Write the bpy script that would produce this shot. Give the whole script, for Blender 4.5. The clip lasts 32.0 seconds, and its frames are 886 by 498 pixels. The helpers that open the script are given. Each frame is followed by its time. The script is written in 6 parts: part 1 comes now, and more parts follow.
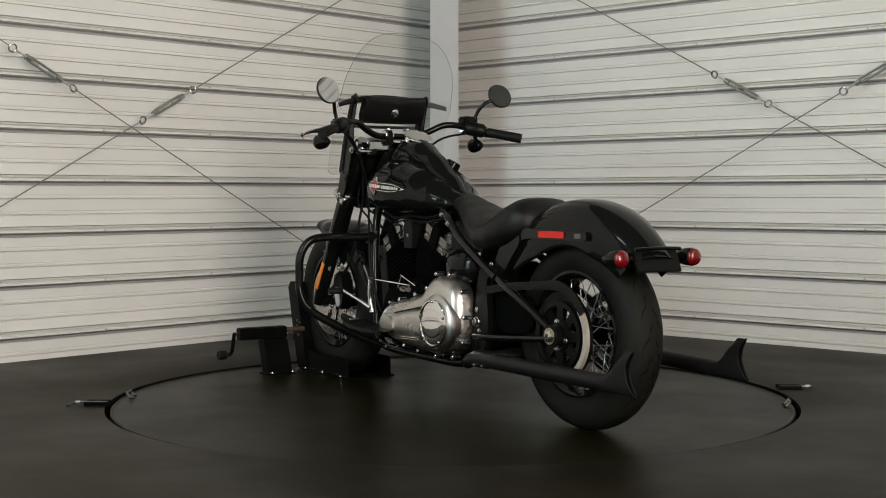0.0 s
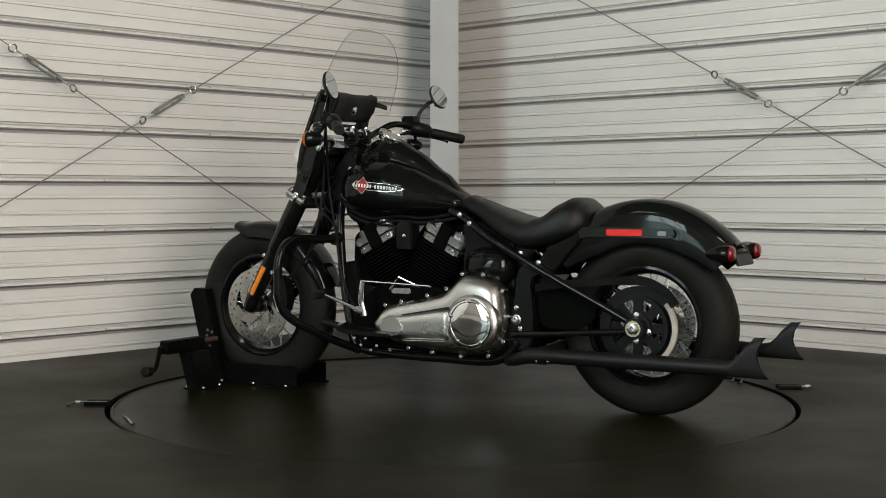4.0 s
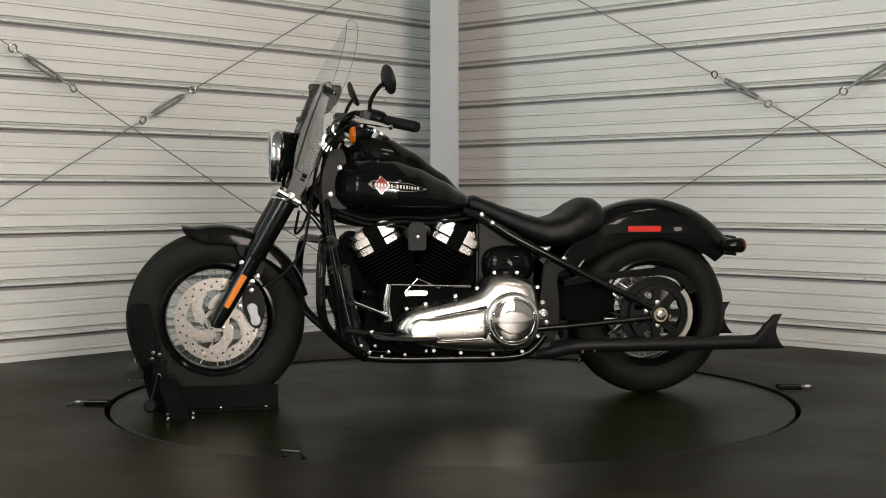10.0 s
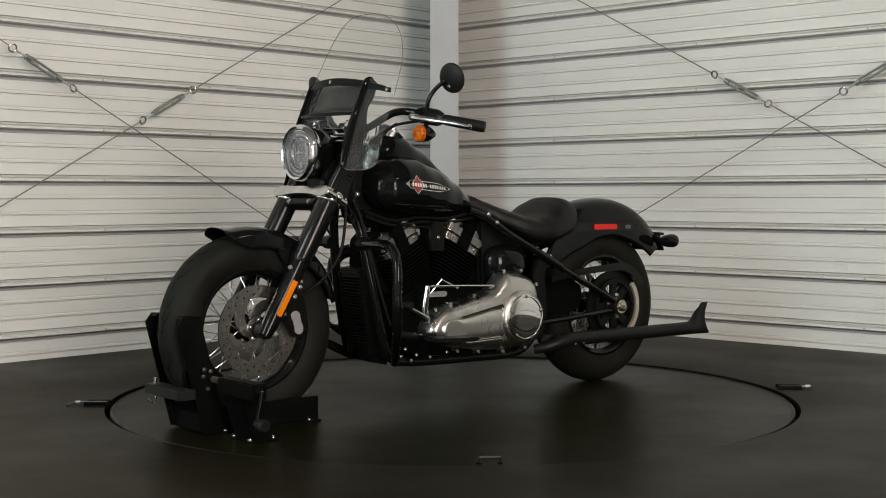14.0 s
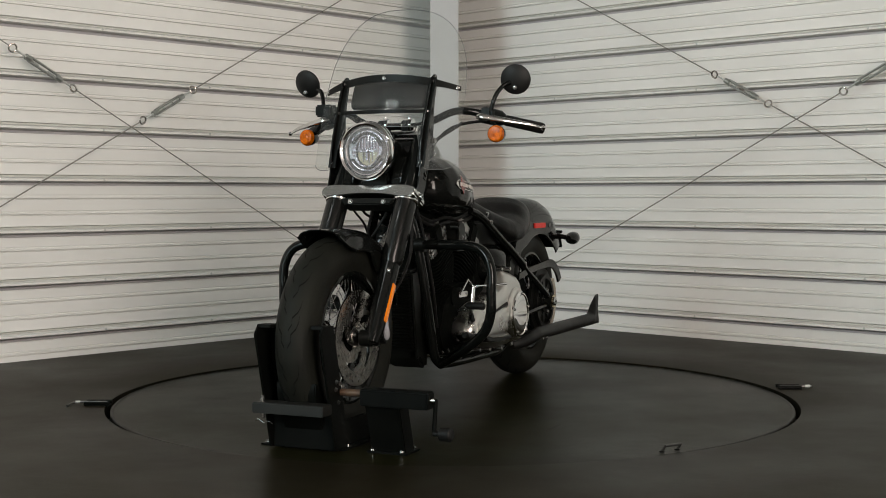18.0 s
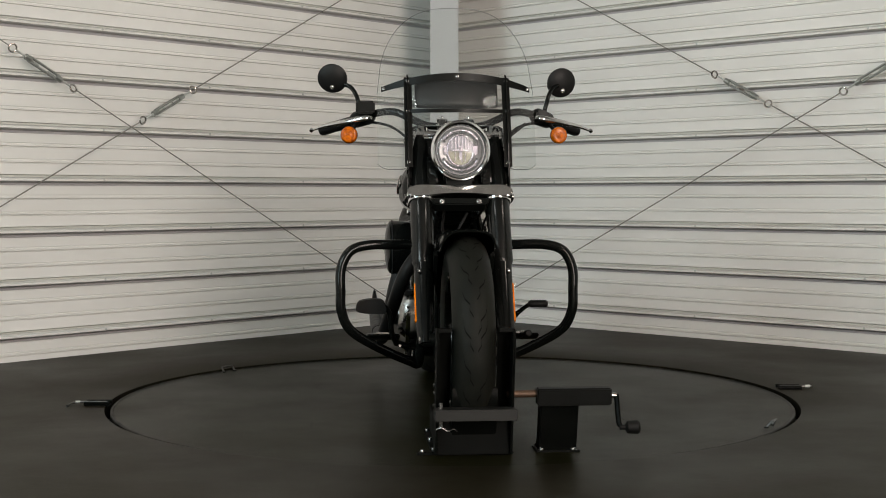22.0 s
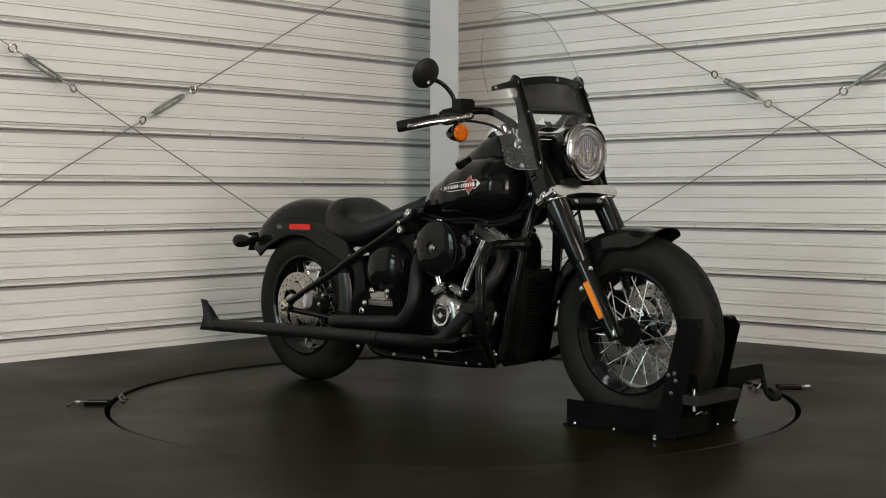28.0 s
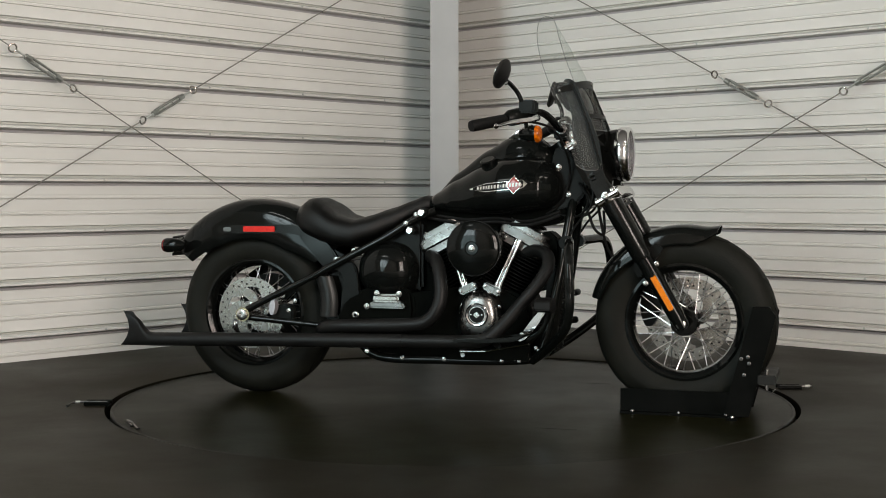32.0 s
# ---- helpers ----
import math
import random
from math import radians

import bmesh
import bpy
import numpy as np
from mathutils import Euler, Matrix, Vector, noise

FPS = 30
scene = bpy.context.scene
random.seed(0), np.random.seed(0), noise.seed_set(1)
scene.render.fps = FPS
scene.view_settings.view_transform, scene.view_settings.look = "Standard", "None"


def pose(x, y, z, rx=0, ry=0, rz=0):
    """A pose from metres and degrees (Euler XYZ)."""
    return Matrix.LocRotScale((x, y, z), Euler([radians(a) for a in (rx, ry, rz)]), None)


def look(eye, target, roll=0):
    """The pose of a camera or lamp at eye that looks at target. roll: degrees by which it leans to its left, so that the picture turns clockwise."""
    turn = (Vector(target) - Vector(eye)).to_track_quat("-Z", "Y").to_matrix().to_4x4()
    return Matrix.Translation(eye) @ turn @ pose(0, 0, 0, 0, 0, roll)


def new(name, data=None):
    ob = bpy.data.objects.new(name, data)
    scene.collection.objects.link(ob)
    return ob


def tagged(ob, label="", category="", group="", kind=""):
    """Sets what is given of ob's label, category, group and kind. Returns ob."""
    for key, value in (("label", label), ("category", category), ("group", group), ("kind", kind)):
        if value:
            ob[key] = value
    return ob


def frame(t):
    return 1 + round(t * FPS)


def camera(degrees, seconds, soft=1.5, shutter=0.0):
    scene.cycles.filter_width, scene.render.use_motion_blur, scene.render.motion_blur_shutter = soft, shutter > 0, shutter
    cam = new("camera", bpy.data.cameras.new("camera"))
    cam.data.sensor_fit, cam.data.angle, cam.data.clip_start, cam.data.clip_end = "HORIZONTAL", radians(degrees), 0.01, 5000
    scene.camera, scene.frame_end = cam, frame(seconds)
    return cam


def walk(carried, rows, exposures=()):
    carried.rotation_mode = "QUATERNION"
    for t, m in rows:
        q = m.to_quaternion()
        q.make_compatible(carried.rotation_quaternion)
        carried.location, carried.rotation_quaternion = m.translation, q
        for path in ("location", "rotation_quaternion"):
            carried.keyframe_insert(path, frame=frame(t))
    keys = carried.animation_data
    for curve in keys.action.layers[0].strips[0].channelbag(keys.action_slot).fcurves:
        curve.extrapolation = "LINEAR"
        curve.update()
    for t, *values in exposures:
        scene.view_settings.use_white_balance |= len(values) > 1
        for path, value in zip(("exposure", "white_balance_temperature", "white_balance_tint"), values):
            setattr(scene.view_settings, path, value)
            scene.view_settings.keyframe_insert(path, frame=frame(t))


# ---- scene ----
from mathutils import geometry

# ---- camera ----
cam = camera(37.36, 32.0, soft=0.95)
EYE = pose(0.0, -4.887, 0.760, 90 - 2.37, 0.06, 0.39)
walk(cam, [(0.0, EYE), (32.0, EYE)], [(0.0, 0.0, 6500, 10), (32.0, 0.0, 6500, 10)])

START, RATE = 123.52, 6.859  # turntable angle in degrees at 0 s, degrees a second

# ---- world and large lights ----
world = bpy.data.worlds.new("world")
scene.world = world
world.use_nodes = True
world.node_tree.nodes["Background"].inputs[0].default_value = (0.75, 0.85, 1.0, 1)
world.node_tree.nodes["Background"].inputs[1].default_value = 0.3


def area(name, at, target, w, h, power, colour):
    d = bpy.data.lights.new(name, "AREA")
    d.shape, d.size, d.size_y, d.energy, d.color = "RECTANGLE", w, h, power, colour
    ob = new(name, d)
    ob.matrix_world = look(at, target)
    return ob


U = Vector((math.cos(radians(47.34)), math.sin(radians(47.34)), 0))   # along the left wall, away from the camera
V = Vector((U.y, -U.x, 0))                                            # along the right wall, towards the camera


def spot(u, v, z):
    """A place from the room's own axes."""
    return U * u + V * v + Vector((0, 0, z))


# each tall opening: bright sky above, dimmer yard below
area("door_sky", spot(-8.1, 1.0, 3.75), spot(0, 1.0, 3.2), 2.4, 2.4, 240, (0.84, 1.0, 1.03))
area("door_yard", spot(-8.1, 1.0, 1.30), spot(0, 1.0, 1.30), 2.4, 2.2, 80, (0.76, 1.0, 1.01))
area("side_sky", spot(-4.0, 8.1, 3.75), spot(-4.0, 0, 3.2), 2.4, 2.4, 330, (1.0, 0.84, 0.75))
area("side_yard", spot(-4.0, 8.1, 1.30), spot(-4.0, 0, 1.30), 2.4, 2.2, 338, (1.0, 0.90, 0.81))
LAMPS = [((-2.3, -2.6, 3.75), (0.9, 2.0, 0.9), 9, (0.96, 1.0, 0.95)), ((2.5, -2.4, 3.75), (-1.1, 1.8, 0.9), 13, (1.0, 0.89, 0.77))]
for at, target, power, colour in LAMPS:
    area("lamp_light", at, target, 0.9, 0.25, power, colour)


# ---- materials ----
def material(name):
    m = bpy.data.materials.new(name)
    m.use_nodes = True
    t = m.node_tree
    return m, t, t.nodes["Principled BSDF"]


def node(t, kind, **values):
    n = t.nodes.new(kind)
    for k, v in values.items():
        n.inputs[k.replace("_", " ")].default_value = v
    return n


def surface(name, colour, rough, metal=0.0, colour2=None, scale=8.0, grain=60.0, bump=0.0, rough2=None, coat=0.0, stretch=(1, 1, 1), spec=0.5):
    """A surface with blotches at one scale and grain and relief at another."""
    m, t, b = material(name)
    b.inputs["Base Color"].default_value = (*colour, 1)
    b.inputs["Roughness"].default_value = rough
    b.inputs["Metallic"].default_value = metal
    b.inputs["Coat Weight"].default_value = coat
    b.inputs["Coat Roughness"].default_value = 0.03
    b.inputs["Specular IOR Level"].default_value = spec
    geo = t.nodes.new("ShaderNodeTexCoord")
    mp = t.nodes.new("ShaderNodeMapping")
    mp.inputs["Scale"].default_value = stretch
    t.links.new(geo.outputs["Object"], mp.inputs["Vector"])
    n1 = node(t, "ShaderNodeTexNoise", Scale=scale, Detail=5.0, Roughness=0.6)
    n2 = node(t, "ShaderNodeTexNoise", Scale=grain, Detail=4.0, Roughness=0.6)
    t.links.new(mp.outputs[0], n1.inputs["Vector"])
    t.links.new(mp.outputs[0], n2.inputs["Vector"])
    if colour2:
        mix = t.nodes.new("ShaderNodeMix")
        mix.data_type = "RGBA"
        mix.inputs["A"].default_value, mix.inputs["B"].default_value = (*colour, 1), (*colour2, 1)
        ramp = t.nodes.new("ShaderNodeMapRange")
        ramp.inputs["From Min"].default_value, ramp.inputs["From Max"].default_value = 0.35, 0.68
        t.links.new(n1.outputs[0], ramp.inputs["Value"])
        t.links.new(ramp.outputs[0], mix.inputs["Factor"])
        t.links.new(mix.outputs["Result"], b.inputs["Base Color"])
    if rough2 is not None:
        rr = t.nodes.new("ShaderNodeMapRange")
        rr.inputs["From Min"].default_value, rr.inputs["From Max"].default_value = 0.3, 0.7
        rr.inputs["To Min"].default_value, rr.inputs["To Max"].default_value = rough, rough2
        t.links.new(n1.outputs[0], rr.inputs["Value"])
        t.links.new(rr.outputs[0], b.inputs["Roughness"])
    if bump:
        bp = t.nodes.new("ShaderNodeBump")
        bp.inputs["Strength"].default_value = bump
        bp.inputs["Distance"].default_value = 0.002
        t.links.new(n2.outputs[0], bp.inputs["Height"])
        t.links.new(bp.outputs[0], b.inputs["Normal"])
    return m


GLOSS = surface("gloss_black_paint", (0.0036, 0.0043, 0.0038), 0.06, colour2=(0.0048, 0.0054, 0.0050), rough2=0.11, scale=5, spec=0.20)
SATIN = surface("satin_black_coating", (0.0038, 0.0044, 0.0038), 0.28, colour2=(0.0056, 0.0062, 0.0054), rough2=0.40, bump=0.05, grain=300, spec=0.14)
MATT = surface("flat_black_pipe_paint", (0.005, 0.005, 0.005), 0.40, colour2=(0.0085, 0.0085, 0.008), rough2=0.52, bump=0.08, grain=250, spec=0.24)
ENGINE = surface("wrinkle_black_engine", (0.0026, 0.0031, 0.0026), 0.5, colour2=(0.0036, 0.0042, 0.0036), bump=0.25, grain=400, spec=0.012)
CHROME = surface("chrome", (0.78, 0.78, 0.79), 0.07, 1.0, rough2=0.14, scale=6)
ALU = surface("satin_aluminium", (0.62, 0.605, 0.575), 0.25, 1.0, colour2=(0.54, 0.525, 0.50), scale=4, rough2=0.33, bump=0.015, grain=400)
STEEL = surface("disc_steel", (0.52, 0.495, 0.46), 0.20, 1.0, colour2=(0.38, 0.36, 0.335), rough2=0.30, bump=0.06, grain=200)
BOLT = surface("zinc_bolt", (0.55, 0.55, 0.54), 0.25, 1.0, colour2=(0.42, 0.42, 0.41), scale=90)
RUBBER = surface("tyre_rubber", (0.0058, 0.0062, 0.0048), 0.50, colour2=(0.0118, 0.0122, 0.0092), rough2=0.68, bump=0.3, grain=160, spec=0.14)
GRIP = surface("grip_rubber", (0.004, 0.004, 0.004), 0.55, colour2=(0.006, 0.006, 0.0055), bump=0.3, grain=300, spec=0.18)
SEMI = surface("semi_gloss_black", (0.0036, 0.0040, 0.0036), 0.13, colour2=(0.0048, 0.0052, 0.0047), rough2=0.22, spec=0.30)
LEATHER = surface("seat_vinyl", (0.0024, 0.0025, 0.0023), 0.34, colour2=(0.0038, 0.0039, 0.0036), rough2=0.46, bump=0.5, grain=350, spec=0.28)
CHOCK = surface("chock_black_paint", (0.002, 0.0024, 0.002), 0.32, colour2=(0.004, 0.0043, 0.0038), rough2=0.50, bump=0.10, grain=120, spec=0.06)
RUST = surface("worn_brown_rod", (0.16, 0.09, 0.05), 0.5, 0.4, colour2=(0.07, 0.05, 0.04), scale=30)
CABLE = surface("steel_cable", (0.20, 0.19, 0.175), 0.5, 0.5, colour2=(0.27, 0.26, 0.24), scale=40)
BUCKLE = surface("dull_zinc_turnbuckle", (0.42, 0.435, 0.41), 0.30, 0.85, colour2=(0.30, 0.31, 0.29), scale=60, rough2=0.44)
BRASS = surface("yellow_zinc_washer", (0.62, 0.55, 0.38), 0.25, 1.0, colour2=(0.50, 0.43, 0.28), scale=60)
GREYTUBE = surface("grey_mill_scale_tube", (0.0062, 0.0062, 0.0053), 0.42, colour2=(0.0115, 0.0115, 0.0098), rough2=0.6, scale=14, bump=0.1, grain=90, spec=0.35)
GALV = surface("galvanised_steel", (0.66, 0.67, 0.65), 0.32, 0.6, colour2=(0.46, 0.47, 0.45), scale=60, rough2=0.5)
BELT = surface("cream_belt_edge", (0.44, 0.41, 0.34), 0.55, colour2=(0.34, 0.31, 0.26), scale=20)
AMBER = surface("amber_lens", (0.84, 0.235, 0.001), 0.18, colour2=(0.74, 0.18, 0.001), coat=0.3, scale=70)
SIGNAL = surface("amber_signal_lens", (0.66, 0.145, 0.0006), 0.24, colour2=(0.24, 0.040, 0.0003), coat=0.12, scale=85, bump=0.4, grain=130, spec=0.22)
RED = surface("red_lens", (0.19, 0.004, 0.006), 0.10, colour2=(0.08, 0.002, 0.003), coat=0.6, scale=70)
REDR = surface("red_reflector", (0.72, 0.03, 0.02), 0.3, colour2=(0.60, 0.02, 0.014), coat=0.05, scale=90, spec=0.2)
BADGE_RED = surface("badge_red_enamel", (0.26, 0.025, 0.02), 0.2, coat=0.6)
LEVER = surface("polished_lever_alloy", (0.66, 0.655, 0.65), 0.13, 1.0, colour2=(0.52, 0.51, 0.50), scale=30, rough2=0.20, bump=0.08, grain=50)
TREAD = surface("tread_groove_rubber", (0.0026, 0.0027, 0.0022), 0.8, spec=0.08)
PANEL = surface("dark_grey_panel", (0.010, 0.0105, 0.010), 0.32, colour2=(0.014, 0.0145, 0.014), rough2=0.42, spec=0.35)
MIRROR_CHROME = surface("polished_chrome", (0.80, 0.79, 0.78), 0.025, 1.0, rough2=0.05, scale=9)
CONCRETE = surface("pale_concrete", (0.36, 0.34, 0.31), 0.6, colour2=(0.28, 0.265, 0.24), scale=0.9, bump=0.15, grain=40)
SPOKE = surface("bright_spoke_steel", (0.72, 0.71, 0.72), 0.20, 1.0, rough2=0.34, scale=60)
CAST = surface("cast_aluminium", (0.31, 0.305, 0.295), 0.22, 1.0, colour2=(0.22, 0.215, 0.21), rough2=0.34, scale=14, bump=0.06, grain=250)
PALE = surface("pale_lamp_bowl", (0.52, 0.51, 0.545), 0.20, 0.5, colour2=(0.56, 0.55, 0.59), scale=30)
YELLOW = surface("yellowish_lamp_bowl", (0.40, 0.385, 0.27), 0.25, 0.2, colour2=(0.32, 0.31, 0.21), scale=30)
GUIDE = surface("satin_lamp_metal", (0.46, 0.44, 0.47), 0.20, 1.0, colour2=(0.36, 0.345, 0.37), scale=40, rough2=0.3)
DARKMETAL = surface("dark_cast_metal", (0.20, 0.195, 0.19), 0.28, 1.0, colour2=(0.14, 0.135, 0.13), rough2=0.4, scale=20, bump=0.1, grain=150)
BADGE_SILVER = surface("badge_silver", (0.75, 0.74, 0.72), 0.2, 1.0)
BADGE_WHITE = surface("badge_letter_bars", (0.62, 0.60, 0.56), 0.4)
MIRROR = surface("mirror_glass", (0.46, 0.47, 0.47), 0.02, 1.0)
DIAL = surface("dial_face", (0.30, 0.29, 0.27), 0.35, colour2=(0.25, 0.24, 0.22))
WALL = surface("white_painted_sheet", (0.80, 0.79, 0.76), 0.42, colour2=(0.74, 0.73, 0.70), scale=1.2, rough2=0.5, bump=0.04, grain=40, stretch=(1, 1, 3))
COLUMN = surface("grey_painted_steel", (0.43, 0.44, 0.445), 0.5, colour2=(0.39, 0.40, 0.405), scale=3, bump=0.05)
FLOOR = surface("black_sealed_floor", (0.0108, 0.0087, 0.0040), 0.36, colour2=(0.0155, 0.0127, 0.0064), scale=1.3, rough2=0.52, bump=0.3, grain=90, spec=0.098)
DECK = surface("black_rubber_deck", (0.0062, 0.0060, 0.0018), 0.27, colour2=(0.0104, 0.0100, 0.0034), scale=1.6, rough2=0.42, bump=0.4, grain=130, spec=0.060)
for _m, _tint in ((FLOOR, (1.0, 0.93, 0.70, 1)), (DECK, (0.95, 0.98, 0.60, 1))):
    _m.node_tree.nodes["Principled BSDF"].inputs["Specular Tint"].default_value = _tint
RIMSTEEL = surface("worn_dark_rim_steel", (0.030, 0.028, 0.022), 0.42, 0.6, colour2=(0.009, 0.008, 0.006), scale=9, rough2=0.6)
PIT = surface("dark_pit_edge", (0.006, 0.0055, 0.0035), 0.7, colour2=(0.011, 0.010, 0.006), scale=20, spec=0.05)
GAP = surface("dark_recess", (0.008, 0.008, 0.008), 0.8)
CEILING = surface("dark_roof_deck", (0.20, 0.195, 0.185), 0.6, colour2=(0.16, 0.155, 0.15), scale=0.8, bump=0.1, grain=30)
PLASTER = surface("shop_wall_paint", (0.60, 0.58, 0.545), 0.6, colour2=(0.53, 0.51, 0.48), scale=0.8, bump=0.1, grain=30)
TUBEGLOW, _t, _b = material("lit_tube")
_b.inputs["Emission Color"].default_value = (1.0, 0.9, 0.78, 1)
_b.inputs["Emission Strength"].default_value = 38.0


def clear_sheet(name, tint, haze):
    """A thin clear sheet: light goes straight through, with a faint gloss."""
    m, t, b = material(name)
    t.nodes.remove(b)
    through_it = t.nodes.new("ShaderNodeBsdfTransparent")
    through_it.inputs["Color"].default_value = (*tint, 1)
    shine = t.nodes.new("ShaderNodeBsdfGlossy")
    shine.inputs["Roughness"].default_value = 0.06
    edge = node(t, "ShaderNodeLayerWeight", Blend=0.5)
    power = t.nodes.new("ShaderNodeMath")
    power.operation = "POWER"
    power.inputs[1].default_value = 4.0
    t.links.new(edge.outputs["Facing"], power.inputs[0])
    fres = t.nodes.new("ShaderNodeMapRange")
    fres.inputs["To Min"].default_value, fres.inputs["To Max"].default_value = 0.010, 0.09
    t.links.new(power.outputs[0], fres.inputs["Value"])
    mix = t.nodes.new("ShaderNodeMixShader")
    t.links.new(fres.outputs[0], mix.inputs[0])
    t.links.new(through_it.outputs[0], mix.inputs[1])
    t.links.new(shine.outputs[0], mix.inputs[2])
    # uneven pale diffuse mixed over the sheet, scaled by haze
    veil = t.nodes.new("ShaderNodeBsdfDiffuse")
    veil.inputs["Color"].default_value = (0.80, 0.82, 0.81, 1)
    veil_noise = node(t, "ShaderNodeTexNoise", Scale=2.0, Detail=2.0, Roughness=0.5)
    veil_share = t.nodes.new("ShaderNodeMapRange")
    veil_share.inputs["From Min"].default_value, veil_share.inputs["From Max"].default_value = 0.25, 0.75
    veil_share.inputs["To Min"].default_value, veil_share.inputs["To Max"].default_value = haze * 0.6, haze * 1.4
    t.links.new(veil_noise.outputs[0], veil_share.inputs["Value"])
    both = t.nodes.new("ShaderNodeMixShader")
    t.links.new(veil_share.outputs[0], both.inputs[0])
    t.links.new(mix.outputs[0], both.inputs[1])
    t.links.new(veil.outputs[0], both.inputs[2])
    t.links.new(both.outputs[0], t.nodes["Material Output"].inputs["Surface"])
    return m


CLEAR = clear_sheet("clear_polycarbonate", (0.965, 0.975, 0.97), 0.018)
LAMP_GLASS = clear_sheet("headlight_lens_clear", (0.97, 0.96, 0.98), 0.07)
EDGE = surface("polycarbonate_edge", (0.11, 0.115, 0.11), 0.3, colour2=(0.15, 0.155, 0.15), scale=20)


# ---- building helpers ----
def part(name, bm, mat, parent=None, label="", smooth=True, angle=35):
    """Links a bmesh as one mesh object under parent."""
    bmesh.ops.recalc_face_normals(bm, faces=bm.faces)
    me = bpy.data.meshes.new(name)
    if smooth:
        lim = radians(angle)
        for f in bm.faces:
            f.smooth = True
        for e in bm.edges:
            if len(e.link_faces) == 2 and e.calc_face_angle(0) > lim:
                e.smooth = False
    bm.to_mesh(me)
    bm.free()
    for m in (mat if isinstance(mat, (list, tuple)) else (mat,)):
        me.materials.append(m)
    ob = new(name, me)
    if parent:
        ob.parent = parent
    if label:
        ob["label"] = label
    return ob


def twin(ob, m, parent=None):
    """Another object on ob's mesh at the pose m."""
    o = new(ob.name.split(".")[0], ob.data)
    o.parent = parent or ob.parent
    o.matrix_basis = m
    if "label" in ob:
        o["label"] = ob["label"]
    return o


def thing(name, label, category, group="", kind=""):
    return tagged(new(name), label, category, group, kind)


def poly(bm, verts, faces):
    vs = [bm.verts.new(v) for v in verts]
    for f in faces:
        try:
            bm.faces.new([vs[i] for i in f])
        except ValueError:
            pass
    return vs


def loft(rings, caps=True, closed=False, ring_closed=True, bm=None):
    bm = bm or bmesh.new()
    vs = [[bm.verts.new(p) for p in r] for r in rings]
    n = len(rings[0])
    rows = len(rings)
    for i in range(rows if closed else rows - 1):
        a, b = vs[i], vs[(i + 1) % rows]
        for j in range(n if ring_closed else n - 1):
            k = (j + 1) % n
            bm.faces.new((a[j], a[k], b[k], b[j]))
    if caps and not closed:
        bm.faces.new(vs[0])
        bm.faces.new(vs[-1])
    return bm


def spline(pts, steps=6):
    """A smooth line through the points."""
    p = [Vector(q) for q in pts]
    if len(p) < 3:
        return p
    out = []
    for i in range(len(p) - 1):
        a, b, c, d = p[max(i - 1, 0)], p[i], p[i + 1], p[min(i + 2, len(p) - 1)]
        for s in range(steps):
            t = s / steps
            out.append(0.5 * ((2 * b) + (c - a) * t + (2 * a - 5 * b + 4 * c - d) * t * t + (3 * b - a - 3 * c + d) * t ** 3))
    return out + [p[-1]]


def tube(pts, r, n=12, bm=None, steps=6, flat=1.0, flat_axis=None, smooth=True):
    """A round bar along a smooth line; r may be a list, one radius a point of pts."""
    line = spline(pts, steps) if smooth else [Vector(q) for q in pts]
    m = len(line)
    if isinstance(r, (list, tuple)):
        per = (m - 1) / (len(r) - 1)
        rad = []
        for i in range(m):
            k = min(int(i / per), len(r) - 2)
            f = i / per - k
            rad.append(r[k] * (1 - f) + r[k + 1] * f)
    else:
        rad = [r] * m
    rings, side = [], None
    for i, q in enumerate(line):
        d = (line[min(i + 1, m - 1)] - line[max(i - 1, 0)]).normalized()
        if side is None:
            side = d.orthogonal().normalized()
            if flat_axis:
                side = (Vector(flat_axis) - d * Vector(flat_axis).dot(d)).normalized()
        side = (side - d * side.dot(d)).normalized()
        up = d.cross(side)
        rings.append([q + rad[i] * (math.cos(2 * math.pi * j / n) * side * flat + math.sin(2 * math.pi * j / n) * up) for j in range(n)])
    return loft(rings, bm=bm)


def lathe(profile, n=48, at=(0, 0, 0), axis="y", bm=None, closed=False):
    """A turned shape: profile of (along the axis, radius)."""
    rings = []
    for h, r in profile:
        r = max(r, 0.0003)
        ring = []
        for j in range(n):
            a = 2 * math.pi * j / n
            c, s = r * math.cos(a), r * math.sin(a)
            ring.append(Vector(at) + Vector({"y": (c, h, s), "x": (h, c, s), "z": (c, s, h)}[axis]))
        rings.append(ring)
    return loft(rings, caps=not closed, closed=closed, bm=bm)


def turned(profile, m, n=24, bm=None):
    """A turned shape about the z axis of the pose m."""
    b = lathe(profile, n, axis="z")
    b.transform(m)
    if bm:
        me = bpy.data.meshes.new("t")
        b.to_mesh(me)
        bm.from_mesh(me)
        bpy.data.meshes.remove(me)
        b.free()
        return bm
    return b


